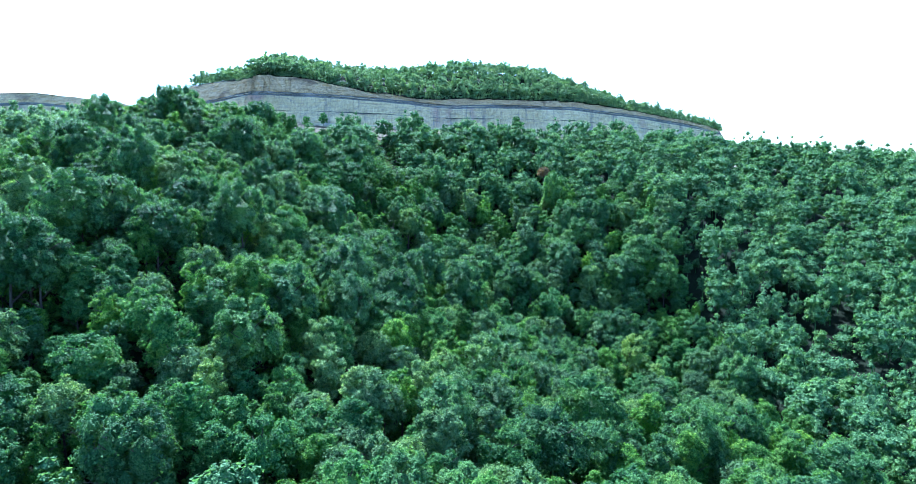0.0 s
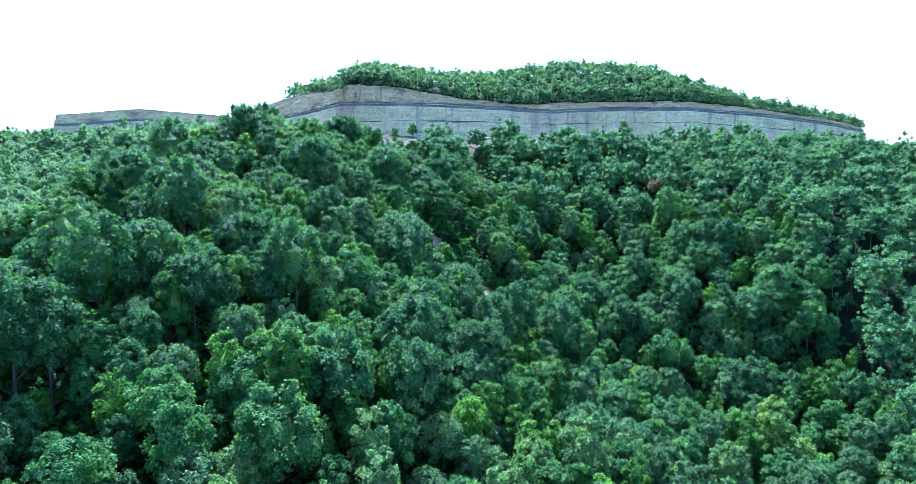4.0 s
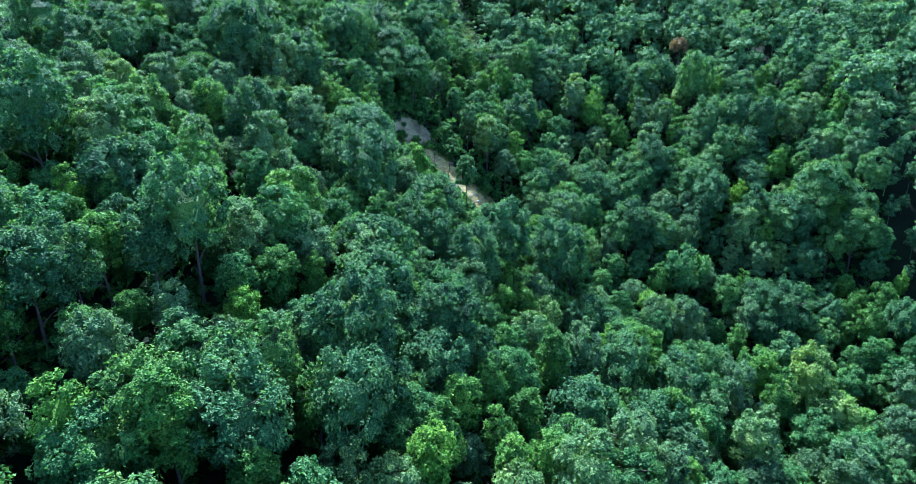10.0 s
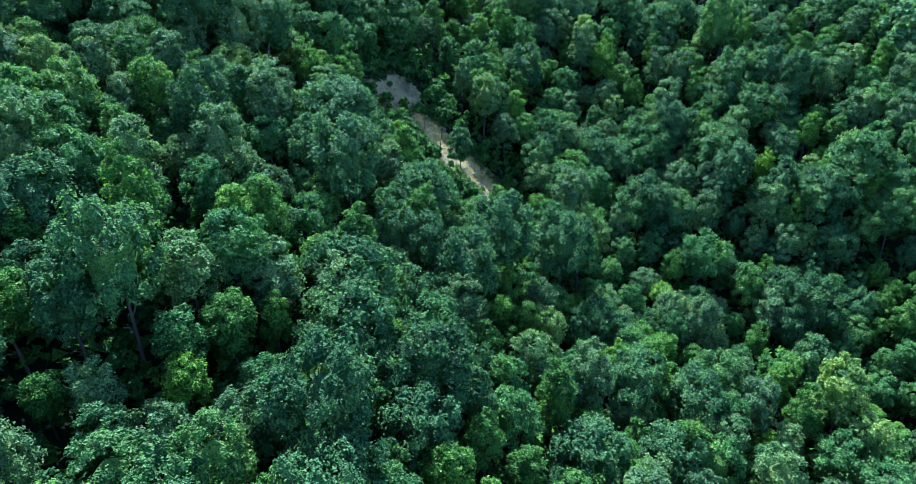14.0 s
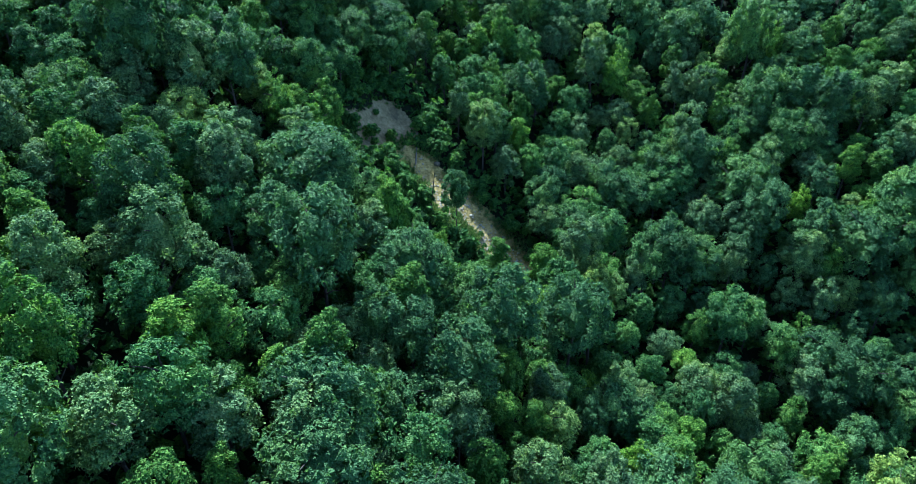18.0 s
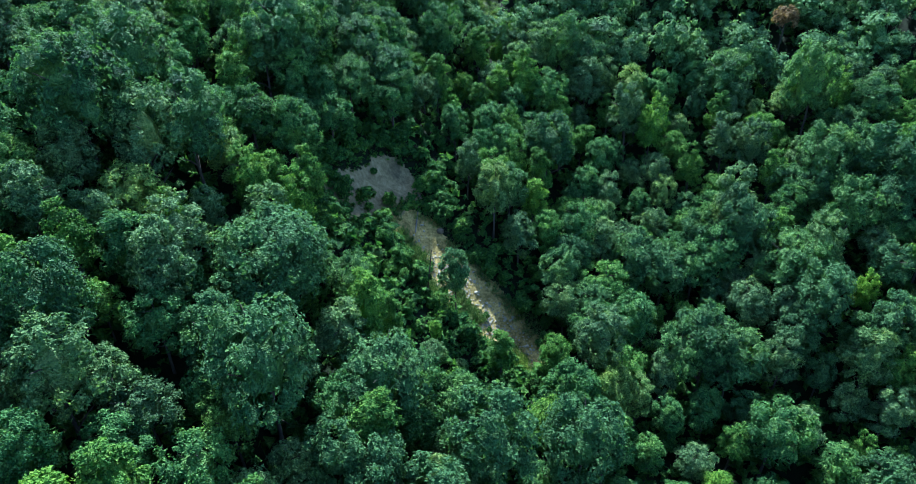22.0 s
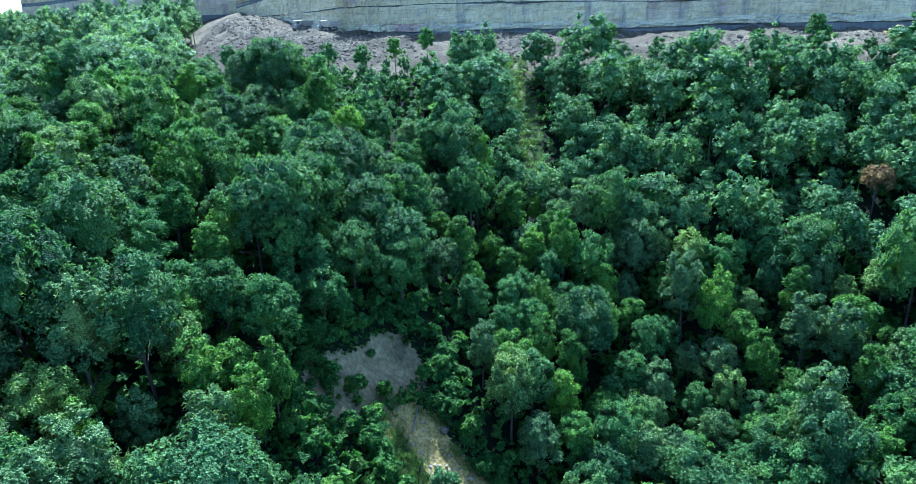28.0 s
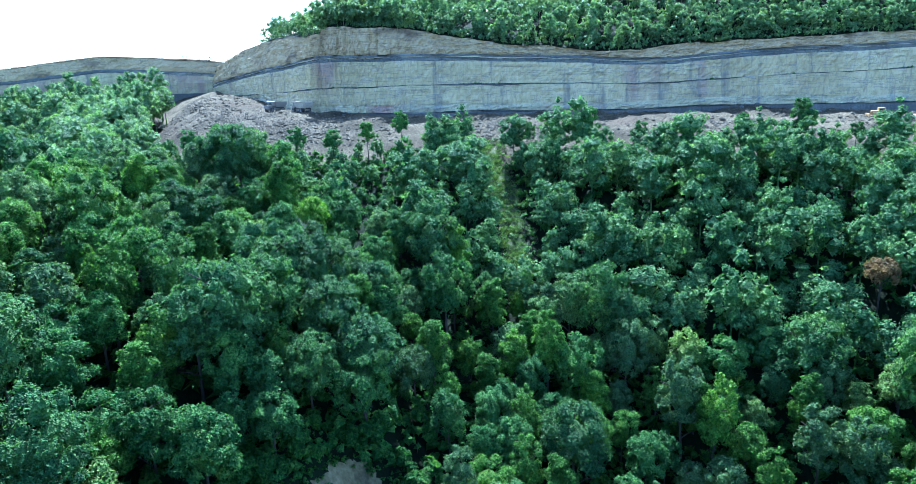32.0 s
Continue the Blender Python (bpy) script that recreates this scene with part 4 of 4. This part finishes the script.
# hemlocks
def hemlock(at, s):
    root = tagged(new("hemlock_tree"), "dark pointed hemlock among broadleaf trees", "tree", "hemlocks")
    r2 = np.random.RandomState(int(at[0]) + 300)
    pieces = []
    n = 900
    t = r2.rand(n) ** 0.8
    a = r2.uniform(0, 6.283, n)
    rad = (1 - t) * 2.6 * r2.uniform(0.55, 1.0, n) + 0.1
    p = np.stack([rad * np.cos(a), rad * np.sin(a), 2 + t * 12 - rad * 0.35], 1)
    out = np.stack([np.cos(a), np.sin(a), np.full(n, -0.25)], 1)
    w = np.stack([-np.sin(a), np.cos(a), np.zeros(n)], 1)
    tri = np.stack([p + out * 0.5, p - out * 0.2 + w * 0.28, p - out * 0.2 - w * 0.28], 1)
    cr = new("crown", tri_mesh("crown", tri.reshape(-1, 3), np.arange(n * 3).reshape(-1, 3), [LEAF_OAK], flat=True))
    v, f = limb((0, 0, -1), (0, 0, 13.6), 0.2, 0.03, 6, 0, 2)
    tr = new("trunk", tri_mesh("trunk", v, f, [BARK]))
    cr.parent = tr.parent = root
    root.matrix_basis = pose(at[0], at[1], ground_z(*at)) @ Matrix.Scale(s, 4)


hemlock((-92, 187), 1.1)
hemlock((-20, 176), 0.9)

# shrubs round the landslip
shrubs = []
for i in range(3):
    root = tagged(new("shrub"), "leafy green shrub growing round the landslip", "shrub", "shrubs round the landslip")
    cv, cf = crown(400 + i, 2.6, 2.6, 0.1, 14, 420, 0.24, True, 0.1)
    a = new("foliage", tri_mesh("foliage", cv, cf, [LEAF_SHRUB], flat=True))
    v, f = join([limb((0, 0, -0.5), (0.5 * math.cos(k * 2.1), 0.5 * math.sin(k * 2.1), 1.6), 0.05, 0.02, 4, 0, 1) for k in range(4)])
    b = new("stems", tri_mesh("stems", v, f, [BARK]))
    a.parent = b.parent = root
    shrubs.append(root)
sr = np.random.RandomState(77)
placed = 0
tries = 0
while placed < 270 and tries < 6000:
    tries += 1
    x, y = sr.uniform(-62, 0), sr.uniform(236, 286)
    s, t = slide_near(x, y)
    rim = min(s, t)
    low_bank = capsule(x, y, (-47, 250), (-36, 254)) < 6
    foot_of_scarp = s < 6.5 and t > 5 and y < 260.5 + 0.5 * (x + 47)
    if not ((6.8 < rim < 10.5) or (low_bank and t > 6) or (foot_of_scarp and sr.rand() < 0.8) or (rim < 6 and sr.rand() < 0.035)):
        continue
    m = pose(x, y, ground_z(x, y), 0, 0, sr.uniform(0, 360)) @ Matrix.Scale(sr.uniform(0.45, 1.5) if rim > 6.5 or low_bank or foot_of_scarp else sr.uniform(0.3, 0.6), 4)
    if placed < 3:
        shrubs[placed].matrix_basis = m
    else:
        copy_thing(shrubs[sr.randint(3)], m)
    placed += 1

# ---- undergrowth, grass and stones, past counting ----
UNDER = [crown(500 + i, 4.2, 3.4, -0.4, 5, 30, 0.66, False, 0.1) for i in range(3)]


def strewn(name, label, category, places, models, lo, hi, material, flat=True, squash=(0.8, 1.2)):
    r2 = np.random.RandomState(len(places) + 5)
    pieces = []
    zz = land([p[0] for p in places], [p[1] for p in places])
    for (x, y), z in zip(places, zz):
        v, f = models[r2.randint(len(models))]
        a, s = r2.uniform(0, 6.283), lo + (hi - lo) * r2.rand() ** 2.6
        ca, sa = math.cos(a) * s, math.sin(a) * s
        pieces.append((np.stack([v[:, 0] * ca - v[:, 1] * sa + x, v[:, 0] * sa + v[:, 1] * ca + y, v[:, 2] * s * r2.uniform(*squash) + z], 1), f))
    v, f = join(pieces)
    return tagged(new(name, tri_mesh(name, v, f, [material], flat=flat)), label, category, kind="stuff")


strewn("undergrowth", "dark shrubby undergrowth between the forest trees", "undergrowth",
       scatter(-138, 94, 84, 326, 3.8, lambda x, y: clear_of_slide(x, y, -2.2)) + scatter(-130, 70, 326, 392, 5.0, lambda x, y: clear_of_slide(x, y, -2.2) and y < bench_edge(x) - 3), UNDER, 1.0, 1.7, LEAF_SHRUB)

bank_at = scatter(-52, -6, 222, 250, 1.9, lambda x, y: slide_near(x, y)[1] > 6.8 and slide_near(x, y)[0] > 5)
strewn("bank_bushes", "low leafy green bushes on the bank below the landslip", "bushes", bank_at, UNDER, 0.4, 0.95, LEAF_SHRUB)
scar_at = scatter(-60, -30, 244, 284, 1.15, lambda x, y: 4.3 < slide_near(x, y)[0] < 9.5 and slide_near(x, y)[1] > 6.5)
strewn("scarp_bushes", "small dark bushes hanging over the edge of the scarp", "bushes", scar_at, UNDER, 0.2, 0.6, LEAF_SHRUB)
side_at = scatter(-40, 2, 240, 276, 1.3, lambda x, y: 6.3 < slide_near(x, y)[1] < 11 and slide_near(x, y)[0] > 6)
strewn("side_bushes", "low weedy bushes along the sides of the landslip", "bushes", side_at, UNDER, 0.16, 0.55, LEAF_SHRUB)
edge_at = [(x, y) for x, y in scatter(-165, 130, 330, 460, 3.6, lambda x, y: -13 < y - bench_edge(x) < 0 and gully_near(x, y) > 6 and not -150 < x < -64)]
strewn("edge_bushes", "tall green bushes at the edge of the spoil bench", "bushes", edge_at, UNDER, 0.9, 2.0, LEAF_WOODS)


def stone(seed):
    r2 = np.random.RandomState(seed)
    return ICO_V * r2.uniform(0.72, 1.12, (12, 1)) * (1, r2.uniform(0.6, 0.95), r2.uniform(0.4, 0.7)), ICO_F


STONES = [stone(i) for i in range(8)]
CHIPS = [(OCT_V * np.random.RandomState(40 + i).uniform(0.6, 1.15, (6, 1)) * (1, 0.8, 0.62), OCT_F) for i in range(8)]
wall_xy = line[:, :2]


def before_wall(x, y, d):
    k = np.argmin((wall_xy[:, 0] - x) ** 2 + (wall_xy[:, 1] - y) ** 2)
    return (x - wall_xy[k, 0]) * nrm[k, 0] + (y - wall_xy[k, 1]) * nrm[k, 1] > d


pr = np.random.RandomState(8)
heaps = [(-113, 387, 16), (-128, 385, 14), (-140, 372, 12), (-150, 400, 16), (-55, 404, 12), (-200, 440, 22), (-165, 405, 18), (70, 440, 14), (20, 418, 14)]
rub, small = [], []
while len(rub) < 12500:
    if pr.rand() < 0.5:
        hx, hy, hr = heaps[pr.randint(len(heaps))]
        x, y = hx + pr.normal() * hr * 0.6, hy + pr.normal() * hr * 0.5
    else:
        x, y = pr.uniform(-235, 130), pr.uniform(345, 500)
    if y > bench_edge(x) - 3 and before_wall(x, y, 1.0):
        rub.append((x, y))
strewn("spoil_rubble", "broken grey rock scattered over the spoil bench", "rubble", rub, CHIPS, 0.12, 1.3, ROCK)
while len(small) < 1500:
    t = pr.rand()
    x, y = -33 + 23 * t + pr.normal() * 3.2, 257 - 9 * t + pr.normal() * 3.2
    if slide_near(x, y)[1] < 7:
        small.append((x, y))
strewn("landslip_stones", "loose pale stones on the bare landslip", "stones", small, STONES, 0.08, 0.5, PALE_STONE)
talus = []
for i in range(900):
    k = pr.randint(235, 700)
    d = abs(pr.normal()) * 3.2 + 0.5
    if waves(np.float64(line[k, 0]), np.float64(0), 0.06) > -0.2:
        talus.append((line[k, 0] + nrm[k, 0] * d, line[k, 1] + nrm[k, 1] * d))
strewn("dark_talus", "dark shale talus at the foot of the rock wall", "rubble", talus, STONES, 0.2, 1.3, STRATA["footing"])
boulder = new("boulder", tri_mesh("boulder", ICO_V * (0.9, 0.75, 0.7), ICO_F, [ROCK]))
boulder.matrix_basis = pose(-31, 263.5, ground_z(-31, 263.5) + 0.3, 10, 5, 40)
tagged(boulder, "single rounded grey boulder on the landslip", "boulder")

gr = np.random.RandomState(9)
n = 36
ga, gl = gr.uniform(0, 6.283, n), gr.uniform(0.3, 0.9, n)
gp = gr.uniform(-0.7, 0.7, (n, 2))
tuft_v = np.stack([np.stack([gp[:, 0], gp[:, 1], np.zeros(n)], 1), np.stack([gp[:, 0] + 0.10, gp[:, 1] + 0.05, np.zeros(n)], 1),
                   np.stack([gp[:, 0] + 0.4 * np.cos(ga), gp[:, 1] + 0.4 * np.sin(ga), gl], 1)], 1).reshape(-1, 3)
TUFT = [(tuft_v, np.arange(n * 3).reshape(-1, 3))]
grass_at = []
while len(grass_at) < 2200:
    t = gr.rand()
    if gr.rand() < 0.18:
        x, y = -56 + 26 * t + gr.normal() * 3.0, 390 - 54 * t + gr.normal() * 2.5
        ok = gully_near(x, y) < 6.5
    else:
        x, y = -38 + 30 * t + gr.normal() * 4.0, 257 - 11 * t + gr.normal() * 5.0
        s, d = slide_near(x, y)
        ok = 5.2 < d < 9 or (d < 9 and waves(np.float64(x), np.float64(y), 0.45, 1.0) > 0.15 and y < 257 - (x + 33) * 0.4)
    if ok:
        grass_at.append((x, y))
strewn("grass", "yellow-green weeds and grass in the gully and on the landslip", "grass", grass_at, TUFT, 0.8, 1.8, LEAF_GRASS)


gb = [(x, y) for x, y in scatter(-66, -20, 330, 394, 2.3, lambda x, y: gully_near(x, y) < 6 and waves(np.float64(x), np.float64(y), 0.5, 2.0) > -0.25)]
strewn("gully_bushes", "small pale green bushes and vines filling the gully", "bushes", gb, UNDER, 0.22, 0.62, LEAF_PALE_HAZE)
ledge = []
lr = np.random.RandomState(21)
for k in range(300, 760):
    if waves(np.float64(line[k, 0]), np.float64(line[k, 1]), 0.09, 2.0) > 0.25 and lr.rand() < 0.6:
        which = lr.rand() < 0.75
        z = (seam_l if which else top)[k]
        o = 0.2 if which else -lean[k] - 0.3
        ledge.append((line[k, 0] + nrm[k, 0] * o, line[k, 1] + nrm[k, 1] * o, z - 0.4))
pieces = []
for x, y, z in ledge:
    v, f = UNDER[lr.randint(3)]
    s = lr.uniform(0.12, 0.34)
    pieces.append((v * s + (x, y, z), f))
v, f = join(pieces)
tagged(new("ledge_plants", tri_mesh("ledge_plants", v, f, [LEAF_SHRUB], flat=True)), "small green plants growing on the ledges of the rock wall", "plants", kind="stuff")


# ---- machines on the bench ----
def box(x0, x1, y0, y1, z0, z1, bevel=0.06, taper=1.0):
    bm = bmesh.new()
    bmesh.ops.create_cube(bm, size=1.0)
    for p in bm.verts:
        t = taper if p.co.z < 0 else 1.0
        p.co = Vector(((x0 + x1) / 2 + p.co.x * (x1 - x0) * t, (y0 + y1) / 2 + p.co.y * (y1 - y0) * t, (z0 + z1) / 2 + p.co.z * (z1 - z0)))
    if bevel:
        bmesh.ops.bevel(bm, geom=bm.edges[:], offset=bevel, segments=2, affect="EDGES", profile=0.5)
    return bm


def disc(x, y, z, r, w):
    """A wheel's ring, its axle along x."""
    bm = bmesh.new()
    bmesh.ops.create_cone(bm, cap_ends=True, segments=18, radius1=r, radius2=r, depth=w)
    bmesh.ops.bevel(bm, geom=[e for e in bm.edges if abs(e.verts[0].co.z - e.verts[1].co.z) < 1e-4], offset=min(r, w) * 0.15, segments=2, affect="EDGES")
    bmesh.ops.transform(bm, matrix=pose(x, y, z, 0, 90, 0), verts=bm.verts)
    return bm


def haul_truck(at, turn, label, bedmat):
    """Nose along +y."""
    root = tagged(new("haul_truck"), label, "haul truck", "haul trucks")
    part("chassis", box(-1.1, 1.1, -3.6, 3.4, 0.9, 1.5), TRUCK_PAINT, root)
    part("engine_hood", box(-1.5, 1.5, 2.2, 4.0, 1.4, 2.7, 0.12), TRUCK_PAINT, root)
    cab = part("cab", box(-2.0, -0.2, 1.2, 2.6, 2.5, 4.0, 0.1), TRUCK_PAINT, root)
    part("windscreen", box(-1.85, -0.35, 2.61, 2.66, 3.0, 3.8, 0.0), GLASS, cab)
    bm = box(-2.4, 2.4, -4.3, 1.1, 1.9, 3.9, 0.0, 0.82)
    top_f = [q for q in bm.faces if q.normal.z > 0.9]
    inset = bmesh.ops.inset_region(bm, faces=top_f, thickness=0.18)
    bmesh.ops.translate(bm, verts=list({w for q in top_f for w in q.verts}), vec=(0, 0, -1.4))
    part("dump_bed", bm, bedmat, root)
    part("canopy", box(-2.4, 2.4, 0.9, 3.0, 4.05, 4.25), bedmat, root)
    part("rail", box(-2.5, 2.5, 4.0, 4.15, 2.2, 2.4, 0.03), STEEL, root)
    for x, y in ((-1.75, 2.6), (1.75, 2.6), (-1.9, -2.3), (1.9, -2.3), (-1.15, -2.3), (1.15, -2.3)):
        w = part("wheel", disc(x, y, 0.95, 0.95, 0.65), RUBBER, root)
        part("rim", disc(x + (0.2 if x > 0 else -0.2), y, 0.95, 0.5, 0.35), STEEL, w)
    root.matrix_basis = pose(at[0], at[1], ground_z(*at), 0, 0, turn)


haul_truck((-152, 420.5), 158, "dark dusty haul truck parked at the foot of the rock wall", TRUCK_PAINT)
haul_truck((-137, 416), 70, "haul truck with a dusty tan dump bed", BED_PAINT)

DOZER = (67.5, 452)
dozer = tagged(new("bulldozer"), "yellow bulldozer working on the spoil heap", "bulldozer")
part("body", box(-1.1, 1.1, -2.2, 2.2, 1.0, 2.3, 0.12), YELLOW, dozer)
part("engine_cover", box(-0.8, 0.8, 0.4, 2.5, 2.2, 2.9, 0.12), YELLOW, dozer)
cab = part("cab", box(-0.9, 0.9, -1.6, 0.4, 2.3, 3.9, 0.1), YELLOW, dozer)
part("window", box(-0.94, 0.94, -1.4, 0.2, 2.9, 3.6, 0.02), GLASS, cab)
part("blade", box(-2.2, 2.2, 3.2, 3.6, 0.2, 2.0, 0.1), YELLOW, dozer)
part("ripper", box(-0.3, 0.3, -3.8, -2.1, 0.7, 1.4, 0.1), STEEL, dozer)
for x in (-1.5, 1.5):
    tr_ = part("track", box(x - 0.35, x + 0.35, -2.4, 2.4, 0.0, 1.25, 0.3), RUBBER, dozer)
    part("push_arm", box(x - 0.12, x + 0.12, 1.2, 3.3, 0.6, 0.95, 0.04), YELLOW, dozer)
    for k in range(4):
        part("roller", disc(x + (0.3 if x > 0 else -0.3), -1.6 + 1.05 * k, 0.55, 0.36, 0.2), STEEL, tr_)
dozer.matrix_basis = pose(*DOZER, ground_z(*DOZER), 0, 0, 95)

TRAILER = (80, 451)
trailer = tagged(new("flatbed_trailer"), "long white flatbed trailer parked on the spoil", "trailer")
part("deck", box(-1.3, 1.3, -4.2, 4.2, 0.95, 1.4, 0.05), paint("white_paint", (0.78, 0.77, 0.74), 0.5), trailer, "white steel deck")
part("drawbar", box(-0.15, 0.15, 4.2, 6.0, 0.8, 1.05, 0.03), STEEL, trailer)
for x in (-1.1, 1.1):
    for y in (-2.8, -1.6):
        w = part("wheel", disc(x, y, 0.5, 0.5, 0.35), RUBBER, trailer)
        part("rim", disc(x + (0.12 if x > 0 else -0.12), y, 0.5, 0.28, 0.16), STEEL, w)
trailer.matrix_basis = pose(*TRAILER, ground_z(*TRAILER), 0, 0, 80)


def brush(at, z, seed, s):
    root = tagged(new("bare_brush"), "small bare bush on top of the far rock wall", "bush", "bare bushes on the far wall")
    r2 = np.random.RandomState(seed)
    for k in range(9):
        v, f = limb((0, 0, -0.3), tuple(r2.normal(size=2) * 0.9) + (r2.uniform(1.5, 3.2),), 0.08, 0.02, 4, 0.2, 2)
        stem = new("stem", tri_mesh("stem", v, f, [BARK]))
        stem.parent = root
    cv, cf = crown(seed, 2.6, 2.0, 0.8, 6, 60, 0.22, False, 0.0)
    fo = new("foliage", tri_mesh("foliage", cv[:180], np.arange(180).reshape(-1, 3), [LEAF_SHRUB], flat=True))
    fo.parent = root
    root.matrix_basis = pose(at[0], at[1], z) @ Matrix.Scale(s, 4)


for i, k in enumerate((52, 54, 112, 116, 119, 124)):
    p = lline[k, :2] - lnrm[k] * 4.0
    brush(p, float(lt[k]) - 0.2, 600 + i, 1.0 + 0.25 * (i % 3))
